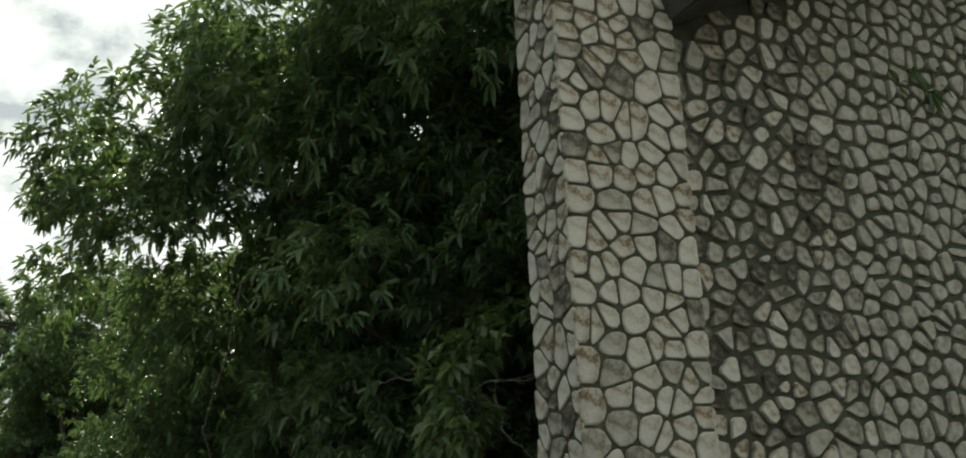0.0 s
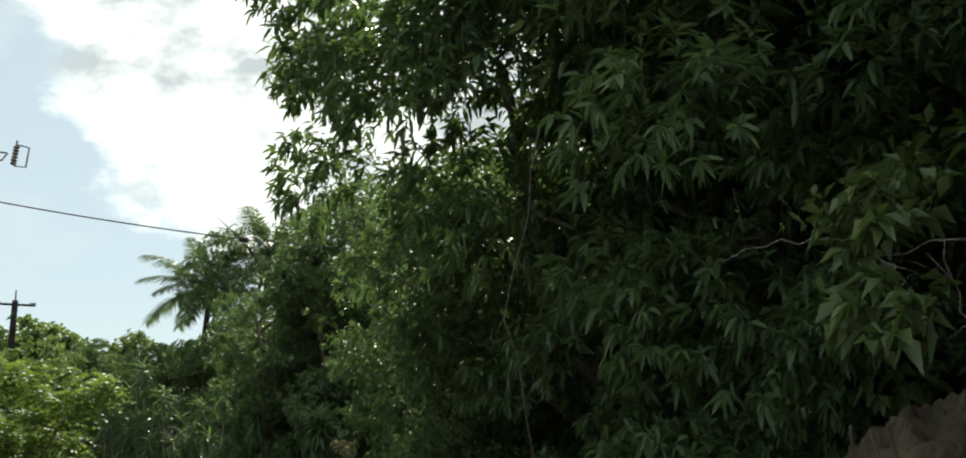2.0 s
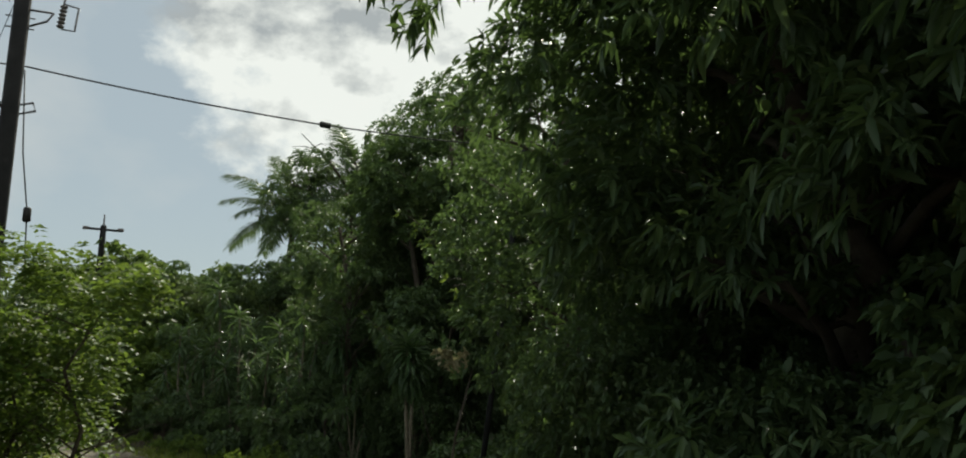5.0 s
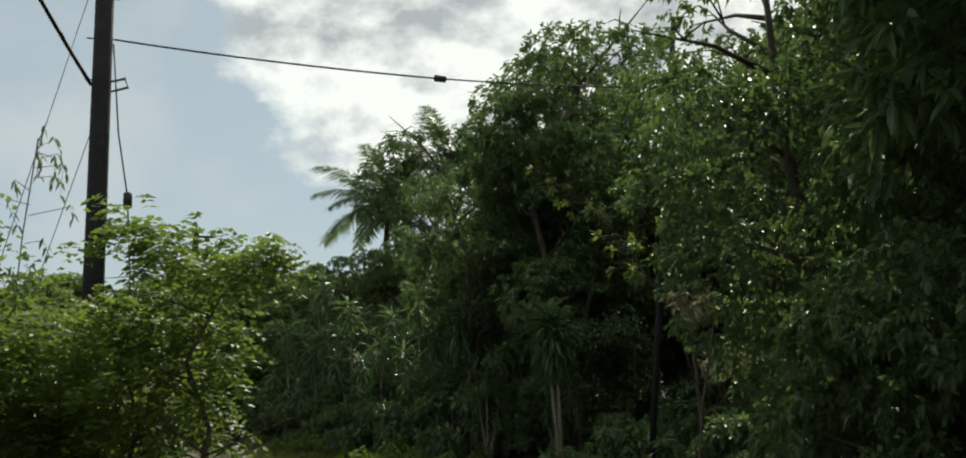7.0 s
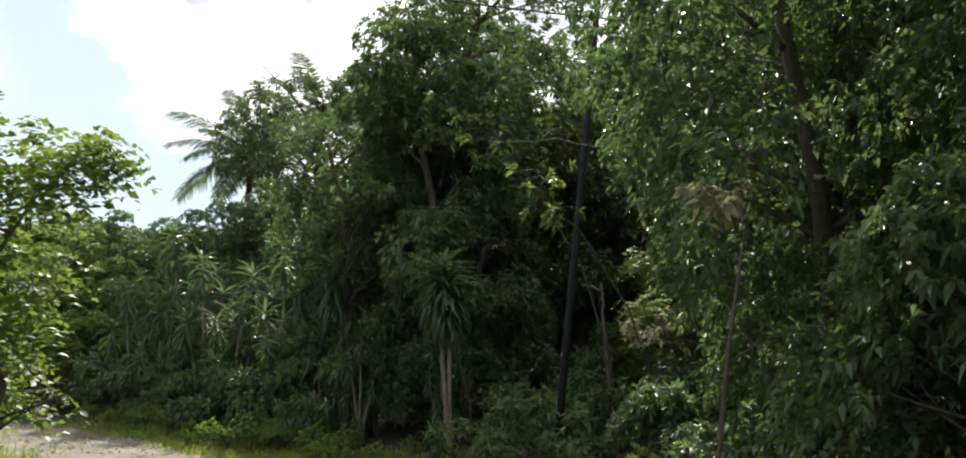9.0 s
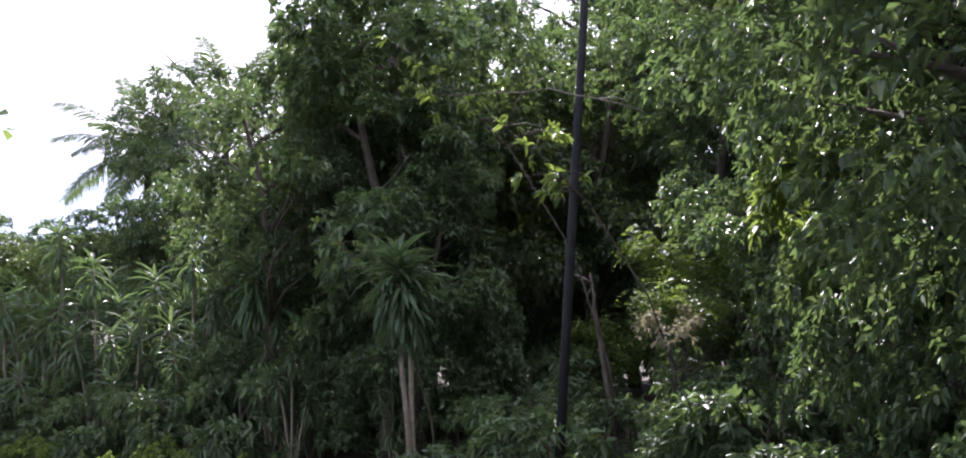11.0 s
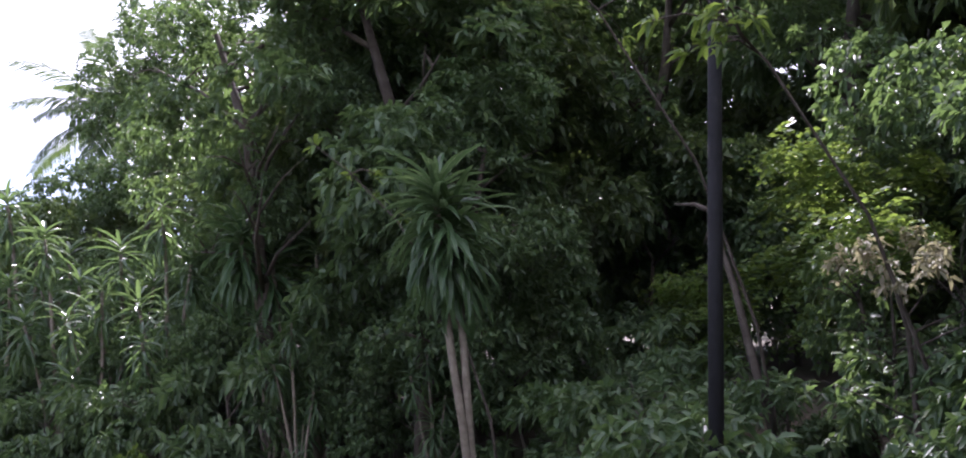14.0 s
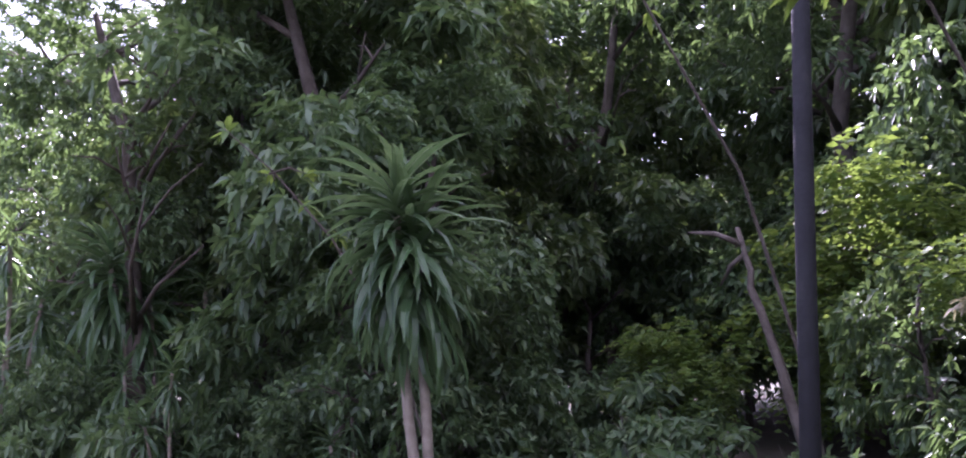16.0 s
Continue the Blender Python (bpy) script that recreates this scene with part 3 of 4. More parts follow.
TREE_FINE = pattern("forest_tree", "slender tree with very small leaves at the edge of the track", "tree", 24, 4.8, 0.07, 1.4, 12, 3.4, (1.75, 1.75, 2.9), 60, 3400, 10, 0.068, LEAF_DARK, False, 0.46, 0.3, 0.12, 0.22, fill=0.3)
BUSH_A = pattern("roadside_shrub", "dense dark green shrub at the edge of the track", "shrub", 31, 1.1, 0.025, 0.7, 7, 1.0, (1.05, 1.05, 1.05), 30, 1200, 10, 0.062, LEAF_DARK, False, 0.48, 0.3, 0.1, 0.26, fill=0.25)
BUSH_B = pattern("roadside_shrub", "loose leafy shrub at the edge of the track", "shrub", 32, 1.3, 0.025, 0.8, 7, 1.2, (1.0, 1.0, 1.25), 24, 900, 9, 0.09, LEAF_MID, False, 0.45, 0.4, 0.12, 0.26)
UNDER = pattern("undergrowth_shrub", "low dark undergrowth shrub in the shade of the wood", "shrub", 41, 0.7, 0.02, 0.5, 7, 0.45, (0.65, 0.65, 0.5), 12, 260, 10, 0.10, LEAF_DARK, True, 0.34, 0.35, 0.12, 0.34)
WEED = pattern("verge_weed", "low leafy weed growing on the verge", "weed", 37, 0.3, 0.008, 0.25, 5, 0.25, (0.36, 0.36, 0.28), 8, 90, 8, 0.06, LEAF_BRIGHT, False, 0.4, 0.2, 0.08, 0.4)
CASSIA = pinnate_pattern("sunlit_shrub", "bushy yellow-green shrub with rounded paired leaflets in full sun", "shrub", 33, 1.6, 0.035, 0.9, 9, 1.45, (1.05, 1.05, 1.1), 44, 900, 5, 0.085, LEAF_BRIGHT)
BUFF = pattern("flowering_shrub", "straggling shrub with a tuft of pinkish young leaves", "shrub", 35, 2.2, 0.014, 0.25, 5, 2.3, (0.16, 0.16, 0.14), 5, 14, 9, 0.065, LEAF_BUFF, True, 0.45, 0.7, 0.14)
DRY = pattern("dry_shrub", "straggling shrub with pale dry curled leaves", "shrub", 38, 1.5, 0.02, 0.5, 6, 1.45, (0.4, 0.4, 0.25), 7, 70, 9, 0.05, LEAF_BUFF, True, 0.42, 0.5, 0.2)
SAPLING = pattern("sapling", "slim sapling with large yellow-green leaves in a shaft of sun", "tree", 39, 2.4, 0.025, 0.7, 7, 2.5, (0.6, 0.6, 0.6), 8, 130, 8, 0.14, LEAF_BRIGHT, True, 0.40, 0.4, 0.15, 0.4)
CASSIA_TALL = pinnate_pattern("tall_shrub", "airy yellow-green shrub with a flat spreading crown", "shrub", 40, 2.6, 0.03, 0.8, 9, 2.95, (0.85, 0.85, 0.45), 14, 300, 5, 0.085, LEAF_BRIGHT)
FAR_TREE = pattern("far_tree", "rounded tree beyond the bend of the track", "tree", 34, 3.5, 0.14, 1.6, 8, 3.0, (2.4, 2.4, 2.6), 40, 1000, 9, 0.2, LEAF_FAR, False, 0.45, 0.3, 0.2, 0.24)
HILL_TREE = pattern("hill_tree", "small rounded tree on the far slope", "tree", 36, 3.0, 0.2, 1.6, 5, 3.2, (2.8, 2.8, 2.4), 26, 380, 8, 0.42, LEAF_FAR, False, 0.5, 0.3, 0.3, 0.3)

# the large trees that lean over the track
place(MANGO, 7.9, 4.5, 1.0, 20)
place(MANGO, 8.9, 5.4, 1.0, 250, stretch=1.1)
place(MANGO, 6.4, 5.3, 1.0, 95, stretch=1.25)
place(MANGO_TALL, 8.2, 5.5, 1.0, 0)
place(MANGO, 10.3, 3.9, 0.92, 140)
place(TREE_FINE, 11.3, 3.3, 0.75, 300, group="roadside wood")
place(MANGO_TALL, 9.8, 4.4, 0.98, 0)
place(MANGO_TALL, 6.6, 6.2, 1.0, 0)
place(TREE_FINE, 13.3, 3.2, 0.95, 30, group="roadside wood")
place(TREE_FINE, 15.0, 4.3, 1.0, 130, group="roadside wood")
place(TREE_C, 20.6, 6.6, 0.95, 75, group="roadside wood")
# This tree is added to keep sun off the shrubs nearer the track.
place(TREE_A, 18.4, 7.1, 1.1, 160, group="roadside wood")
place(TREE_B, 22.0, 2.5, 0.98, 190, group="roadside wood")
place(TREE_C, 24.0, 3.6, 1.2, 310, group="roadside wood")
place(TREE_B, 21.5, 2.9, 0.6, 50, group="roadside wood")
place(TREE_C, 23.8, 1.3, 0.84, 15, group="roadside wood")
place(TREE_B, 22.7, 3.3, 0.8, 170, group="roadside wood")
for s, c, k, turn in ((26.3, 1.9, 0.76, 40), (24.6, 2.6, 0.95, 215), (27.6, 2.5, 0.78, 100), (29.0, 1.5, 0.62, 310), (25.6, 4.2, 1.1, 20), (24.3, 4.4, 0.92, 250)):
    place(TREE_B if c < 2 else TREE_A, s, c, k, turn, group="roadside wood")
place(TREE_B, 5.9, 7.6, 1.2, 90, group="roadside wood")

rng = random.Random(5)
for s, c in ((6.6, 3.9), (8.0, 3.7), (9.4, 3.4), (10.6, 3.0), (11.7, 2.8), (12.8, 2.8), (14.2, 3.7), (15.4, 4.2), (16.9, 4.8), (18.4, 5.4)):
    place(BUSH_A, s, c + rng.uniform(0, 0.3), rng.uniform(0.9, 1.1), rng.uniform(0, 360), group="roadside shrubs", stretch=rng.uniform(1.0, 1.3))
for s, c in ((5.6, 4.2), (7.6, 4.3), (8.6, 4.2), (11.0, 4.2), (13.0, 4.4), (14.4, 4.9), (16.2, 6.0), (21.2, 8.0), (19.2, 7.0)):
    place(rng.choice((BUSH_A, BUSH_B)), s, c, rng.uniform(1.3, 1.7), rng.uniform(0, 360), group="roadside shrubs")
for s, c in ((14.8, 3.3), (15.9, 3.6), (16.8, 3.6), (17.2, 2.4), (18.0, 2.9), (18.6, 2.3), (20.3, 3.4), (21.2, 3.2), (19.4, 3.4), (18.9, 4.2)):
    place(UNDER, s, c, rng.uniform(0.8, 1.1), rng.uniform(0, 360), group="roadside shrubs", label="low dark undergrowth shrub in the shade of the wood")
for s, d in ((21.8, 3.9), (23.0, 4.0), (24.8, 4.3), (26.2, 4.4), (27.8, 4.6), (29.6, 4.8), (31.4, 5.0), (33.4, 5.2), (35.4, 5.2), (37.4, 5.4)):
    place(rng.choice((BUSH_A, BUSH_B)), s, wood_edge(s) + d, rng.uniform(1.1, 1.5), rng.uniform(0, 360), group="roadside shrubs", stretch=rng.uniform(1.0, 1.3))
for s, d in ((12.8, 4.9), (14.9, 5.8), (29.6, 7.2), (25.2, 5.0), (26.6, 5.4), (28.8, 5.9), (31, 6.0), (33.4, 6.2), (36, 6.4)):
    place(rng.choice((TREE_A, TREE_B, TREE_A)), s, wood_edge(s) + d, rng.uniform(0.85, 1.05) * (0.75 if s > 28 else 1), rng.uniform(0, 360), group="roadside wood")
for s in (3.0, 9.5, 12.3, 15.0, 17.6, 22.4, 24.8, 27.6, 31.0, 34.0, 37.5):
    place(rng.choice((TREE_A, TREE_B, TREE_C)), s, wood_edge(s) + 7.8 + rng.uniform(-0.8, 0.8) + (1.0 if s < 4 else 1.6 if 22 < s < 25 else 0), rng.uniform(1.05, 1.3) * (0.7 if s > 29 else 1), rng.uniform(0, 360), group="roadside wood")
for s, c in ((15.6, 8), (17.6, 7.2), (19.6, 8.4), (22.2, 9.6), (23, 9.4), (24.6, 6.6), (26.6, 7.6), (20.4, 10.4), (24, 10.6), (17.5, 10.5), (28.5, 6.2), (30.5, 4.6)):
    place(BUSH_B, s, c, rng.uniform(1.6, 2.0), rng.uniform(0, 360), group="undergrowth of the wood", label="tall loose shrub deep in the roadside wood")
for s in (7, 11.5, 15.5, 19.5, 23.5, 28, 32, 37):
    place(rng.choice((TREE_A, TREE_C)), s, wood_edge(s) + 11.5 + rng.uniform(-1, 1), rng.uniform(1.2, 1.4), rng.uniform(0, 360), group="roadside wood")
for s in (10, 15, 20, 25, 30, 36):
    place(HILL_TREE, s, 17 + rng.uniform(-1, 1), rng.uniform(1.1, 1.4), rng.uniform(0, 360), label="rounded tree deep in the roadside wood", group="roadside wood", sink=1.3)
place(BUFF, 12.0, 1.6, 0.93, 0)
place(CASSIA_TALL, 15.75, -1.95, 1.0, 60)
place(DRY, 17.43, 3.8, 1.0, 0)
place(CASSIA_TALL, 17.9, 4.2, 0.52, 70, label="yellow-green shrub catching sun beside the wooden post")
place(SAPLING, 15.7, 4.6, 0.75, 30)
place(SAPLING, 17.6, 5.3, 0.9, 200)
place(SAPLING, 15.6, 3.9, 0.85, 110)
place(CASSIA, 21.3, 5.2, 0.5, 200, label="yellow-green shrub catching sun in a gap of the wood")
place(CASSIA_TALL, 18.7, 4.75, 0.66, 40, label="yellow-green shrub catching sun in a gap of the wood")
place(CASSIA, 20.4, 6.2, 0.8, 140, label="yellow-green shrub catching sun in a gap of the wood")
for i in range(34):
    s = 10.5 + 0.72 * i
    place(WEED, s, track_centre(s) + (1.75 + rng.uniform(0, 0.7)) * (1 if i % 4 else -1.1), rng.uniform(0.6, 1.15), rng.uniform(0, 360), group="verge weeds")

for i in range(40):
    s = rng.uniform(15, 28)
    place(WEED, s, track_centre(s) + rng.uniform(1.5, 3.6), rng.uniform(0.6, 1.3), rng.uniform(0, 360), group="verge weeds")
for s, c in ((17.7, 4.4), (18.3, 5.0), (17.0, 4.2), (16.4, 3.9), (20.3, 4.3), (21.4, 4.8), (22.3, 5.4), (22.9, 4.2), (23.6, 6.0)):
    place(UNDER, s, c, rng.uniform(0.9, 1.15), rng.uniform(0, 360), group="roadside shrubs", label="low dark undergrowth shrub in the shade of the wood")
for s, c, k in ((28.2, 9.6, 1.25), (30.4, 8.2, 1.2), (30.2, 11.8, 1.3), (26.6, 12.4, 1.3), (32.6, 10.2, 1.3), (28.6, 14.6, 1.35), (24.4, 13.2, 1.25), (34.5, 6.8, 1.2), (22.4, 12.0, 1.2)):
    place(TREE_A if k < 1.3 else TREE_B, s, c, k, rng.uniform(0, 360), group="roadside wood", label="dense tree deep in the roadside wood")

for s, c in ((15.2, 11.6), (16.8, 12.8), (18.4, 12.2), (20.0, 13.0), (21.6, 12.6), (23.4, 14.6), (25.2, 14.8), (27.4, 13.6), (29.4, 12.8), (31.2, 12.6), (26.0, 10.2), (19.0, 9.6), (17.2, 8.8), (21.6, 10.8)):
    place(BUSH_B, s, c, rng.uniform(1.8, 2.3), rng.uniform(0, 360), group="undergrowth of the wood", label="tall loose shrub deep in the roadside wood")
for s, d in ((22.2, 3.3), (23.2, 3.6), (24.3, 3.0), (25.4, 3.2), (26.2, 3.6), (27.2, 3.3), (28.0, 3.7), (28.8, 3.4), (29.8, 3.8), (30.6, 3.6), (24.8, 2.7), (26.8, 2.8), (28.5, 2.9)):
    place(BUSH_A, s, wood_edge(s) + d, rng.uniform(0.75, 1.0), rng.uniform(0, 360), group="roadside shrubs", stretch=rng.uniform(0.9, 1.2))
for s, c, k in ((32.0, -4.6, 0.8), (32.6, -3.6, 0.9), (33.4, -5.4, 1.0), (34.0, -4.3, 1.15), (33.2, -2.6, 1.0), (35.4, -3.4, 1.3), (35.2, -5.6, 1.2), (31.6, -2.9, 0.7)):
    place(CASSIA, s, c, k, rng.uniform(0, 360), group="sunlit shrubs")

for s, c, k in ((24.5, 9.8, 2.0), (26.2, 11.6, 2.3), (22.8, 9.2, 1.8), (28.2, 12.8, 2.5), (26.4, 7.4, 2.0), (27.8, 8.6, 2.3), (29.6, 7.6, 2.3), (31.6, 9.0, 2.5), (25.2, 8.6, 2.0), (33.4, 8.2, 2.5), (28.8, 10.6, 2.5), (23.4, 8.0, 1.7), (31.0, 6.4, 2.2)):
    place(BUSH_A, s, c, k, rng.uniform(0, 360), group="undergrowth of the wood", label="dense dark thicket deep in the roadside wood")

for s, d in ((24.6, 1.9), (25.6, 2.0), (26.6, 1.9), (27.5, 2.1), (28.4, 2.0), (29.2, 2.3), (30.2, 2.3), (23.6, 2.1)):
    place(UNDER, s, wood_edge(s) + d, rng.uniform(0.9, 1.3), rng.uniform(0, 360), group="roadside shrubs", stretch=rng.uniform(1.0, 1.5), label="leafy undergrowth shrub at the foot of the cane plants")

# sunlit side and the trees past the bend
for s, c, k, up in ((15.9, -2.6, 0.95, 1.1), (11.6, -4.9, 1.1, 1.1), (13.6, -3.9, 1.05, 1.35), (14.3, -4.8, 1.2, 1.2), (15.4, -3.9, 0.9, 1.1), (16.9, -3.3, 0.9, 1.1), (17.8, -3.3, 0.6, 1), (18.3, -4.6, 1.0, 1.1), (20.2, -4.2, 0.9, 1), (21.6, -5.2, 1.0, 1), (23.4, -6.0, 0.9, 1), (25.2, -7.4, 1.0, 1), (27.4, -9.0, 1.05, 1), (16.6, -6.0, 1.1, 1.1), (20.6, -7.6, 1.2, 1.1)):
    place(CASSIA, s, c, k, rng.uniform(0, 360), group="sunlit shrubs", stretch=up)
for s, c, k in ((30, -9.6, 0.72), (33, -11.5, 0.75), (36, -14.0, 0.8), (37.5, -7.0, 0.75), (41, -9.5, 0.8), (27, -13.5, 0.75), (31, -16, 0.85), (38, -19, 0.9), (24, -15, 0.75), (44, -16, 0.9), (44, -24, 0.95), (33, -23, 0.85), (47, -8, 0.9), (35.5, -4.4, 0.75)):
    place(FAR_TREE, s, c, k, rng.uniform(0, 360), group="trees past the bend")
for i in range(34):
    s, c = 54 + 13 * (i % 4) + rng.uniform(-3, 3), -52 + 6.2 * (i // 4) + rng.uniform(-4, 4) - 5 * (i % 4)
    place(HILL_TREE, s, c, rng.uniform(0.8, 1.15), rng.uniform(0, 360), group="trees on the far slope")
for p in (MANGO, MANGO_TALL, TREE_FINE, TREE_A, TREE_B, TREE_C, BUSH_A, BUSH_B, UNDER, WEED, CASSIA, CASSIA_TALL, BUFF, DRY, SAPLING, FAR_TREE, HILL_TREE):
    discard(p)


# ---- cane plants with strap leaves ----
def strap(bm, m, length, width, bend):
    """A strap leaf along +x that arches down, creased along its middle."""
    rows, p, n = [], Vector((0, 0, 0)), 7
    for i in range(n):
        u = i / (n - 1)
        a = -radians(bend) * u ** 1.3
        w = width * (0.45 + 1.1 * u - 1.55 * u ** 2.2) if i < n - 1 else 0.001
        up = Vector((-math.sin(a), 0, math.cos(a)))
        rows.append([bm.verts.new(m @ q) for q in (p + Vector((0, w / 2, 0)) + up * w * 0.22, p, p - Vector((0, w / 2, 0)) + up * w * 0.22)])
        p = p + Vector((math.cos(a), 0, math.sin(a))) * length / (n - 1)
    for a, b in zip(rows, rows[1:]):
        bm.faces.new((a[0], a[1], b[1], b[0]))
        bm.faces.new((a[1], a[2], b[2], b[1]))


def rosette_poses(rng, count, tall):
    """Leaf poses up a cane's head: upright at its top, hanging at its foot."""
    out = []
    for i in range(count):
        u = (i + rng.random()) / count
        rise = 58 - 112 * (1 - u) ** 0.7 + rng.uniform(-10, 10)
        turn = i * 137.5 + rng.uniform(-14, 14)
        out.append((pose(0, 0, u * tall, 0, 0, turn) @ pose(0, 0, 0, 0, -rise, 0) @ pose(0, 0, 0, rng.uniform(-25, 25), 0, 0), u))
    return out


def cane(bm, rng, tall, lean, thick):
    pts = [Vector((lean[0] * (k / 5) ** 1.2 + rng.uniform(-0.02, 0.02), lean[1] * (k / 5) ** 1.2 + rng.uniform(-0.02, 0.02), -0.1 + (tall + 0.1) * k / 5)) for k in range(6)]
    tube(bm, pts, [thick * (1.2 - 0.35 * k / 5) for k in range(6)], 8)
    return pts[-1]


def big_cane_plant(x, y, seed, stems, head_tall, leaf_len, count, label):
    rng = random.Random(seed)
    root = thing("dracaena", pose(x, y, height(x, y) - 0.03), label, "plant", "cane plants")
    meshes = []
    for bend in (50, 72, 95):
        bm = bmesh.new()
        strap(bm, Matrix.Identity(4), 1.0, 0.165, bend)
        meshes.append(from_bm("leaf", bm, LEAF_STRAP_ONE))
    for k, (tall, lean) in enumerate(stems):
        bm = bmesh.new()
        tip = cane(bm, rng, tall, lean, 0.028)
        part("cane", bm, BARK_PALE, root, "pale slender cane", True)
        n = count if k == 0 else int(count * 0.55)
        for m, u in rosette_poses(rng, n, head_tall):
            ob = new("leaf", meshes[0 if u > 0.7 else 1 if rng.random() < 0.7 else 2])
            ob.parent = root
            ob.matrix_basis = Matrix.Translation(tip - Vector((0, 0, head_tall * 0.75))) @ m @ Matrix.Scale(leaf_len * rng.uniform(0.75, 1.1), 4)
    return root


def cane_pattern(seed, stems, leaf_len, count):
    rng = random.Random(seed)
    root = thing("dracaena", Matrix.Identity(4), "clump of pale canes topped with arching strap leaves", "plant", "cane plants")
    for tall, lean in stems:
        bm = bmesh.new()
        tip = cane(bm, rng, tall, lean, 0.026)
        part("cane", bm, BARK_PALE, root, "pale slender cane", True)
        bm = bmesh.new()
        for m, u in rosette_poses(rng, count, 0.55):
            strap(bm, Matrix.Translation(tip - Vector((0, 0, 0.42))) @ m @ Matrix.Scale(leaf_len * rng.uniform(0.75, 1.1), 4), 1.0, 0.17, 45 + 50 * (1 - u))
        part("leaf_head", bm, LEAF_STRAP, root)
    return root


big_cane_plant(-8.5, 17.74, 3, ((2.42, (-0.14, 0.0)), (2.25, (-0.02, 0.05))), 0.52, 0.51, 130, "tall dracaena with two pale canes and drooping strap leaves")
big_cane_plant(-11.2, 20.9, 4, ((2.7, (-0.42, -0.1)), (2.4, (-0.15, 0.1))), 0.6, 0.58, 110, "leaning dracaena with pale canes and drooping strap leaves")
CANE_A = cane_pattern(51, ((2.6, (0.1, 0.05)), (2.2, (-0.3, 0.15)), (1.8, (0.35, -0.1)), (1.4, (-0.35, -0.3)), (1.0, (0.2, -0.4)), (0.6, (-0.1, 0.4))), 0.46, 40)
CANE_B = cane_pattern(52, ((3.3, (-0.1, 0.1)), (2.6, (0.3, 0.1)), (2.1, (-0.35, -0.1)), (1.5, (0.1, -0.35)), (0.9, (-0.1, 0.3))), 0.48, 42)
rng = random.Random(8)
for i, (s, d, k) in enumerate(((24.8, 2.1, 0.8), (25.6, 2.6, 1.0), (26.4, 2.2, 0.95), (27.0, 2.9, 1.1), (27.6, 2.3, 1.0), (28.3, 2.9, 1.15), (28.9, 2.4, 1.05), (29.5, 3.1, 1.2), (30.2, 2.6, 1.1), (30.9, 3.3, 1.15), (22.6, 2.3, 0.55), (23.6, 2.5, 0.7), (21.4, 2.9, 0.5), (25.2, 3.4, 1.1), (24.0, 3.2, 0.95))):
    place(CANE_B if i % 3 == 1 else CANE_A, s, wood_edge(s) + d, k, rng.uniform(0, 360))
discard(CANE_A)
discard(CANE_B)


# ---- arching saplings with bright whorls of leaves, and a climbing vine ----
def leaf_cluster(name, seed, ends, per, leaf, mat, droop):
    rng = np.random.default_rng(seed)
    c = np.array([tuple(e) for e, _ in ends])
    w = unit(np.array([tuple(d) for _, d in ends]))
    pos, ax = whorls(rng, c, w, per, leaf * 0.5, droop)
    ln = leaf * rng.uniform(0.65, 1.15, len(pos))
    return blades(name, pos, ax, ln, ln * 0.33, mat, True, 0.3, rng)


def arching_sapling(tip, back, seed, leaf, spread, twigs, label):
    """A thin stem that rises in the wood and bends out over the verge."""
    rng = random.Random(seed)
    tip = Vector(tip)
    x, y = tip.x + back * DC.x, tip.y + back * DC.y
    foot = Vector((x, y, height(x, y) - 0.1))
    root = thing("arching_sapling", pose(*foot), label, "sapling", "saplings over the verge")
    rise = tip - foot
    line = [Vector((rise.x * u ** 2.2, rise.y * u ** 2.2, rise.z * (1.15 * u - 0.15 * u ** 3))) for u in (0, 0.25, 0.5, 0.75, 0.9, 1)]
    bm = bmesh.new()
    tube(bm, line, [0.015, 0.012, 0.009, 0.007, 0.005, 0.003], 6)
    ends = []
    for k in range(twigs):
        a = line[3].lerp(line[5], rng.random())
        e = a + Vector((rng.uniform(-1, 1), rng.uniform(-1, 1), rng.uniform(-0.3, 0.6))) * spread
        tube(bm, [a, a.lerp(e, 0.5) + Vector((0, 0, 0.04)), e], [0.006, 0.005, 0.003], 4)
        ends.append((e, (e - a) + Vector((0, 0, 0.1))))
    ends.append((line[5], line[5] - line[4]))
    part("stem", bm, BARK, root, "", True)
    part("foliage", leaf_cluster("foliage", seed, ends, 9, leaf, LEAF_BRIGHT, 0.25), LEAF_BRIGHT, root)


arching_sapling((-7.2, 15.85, 2.3), 1.6, 71, 0.115, 0.36, 14, "slim sapling bending over the verge with bright green leaf whorls")
arching_sapling((-9.6, 18.0, 1.95), 1.3, 72, 0.12, 0.22, 4, "thin sapling with a bright spray of lance-shaped leaves")
arching_sapling((-8.2, 17.0, 3.3), 2.0, 74, 0.11, 0.45, 16, "slim sapling bending over the verge with bright green leaf whorls")


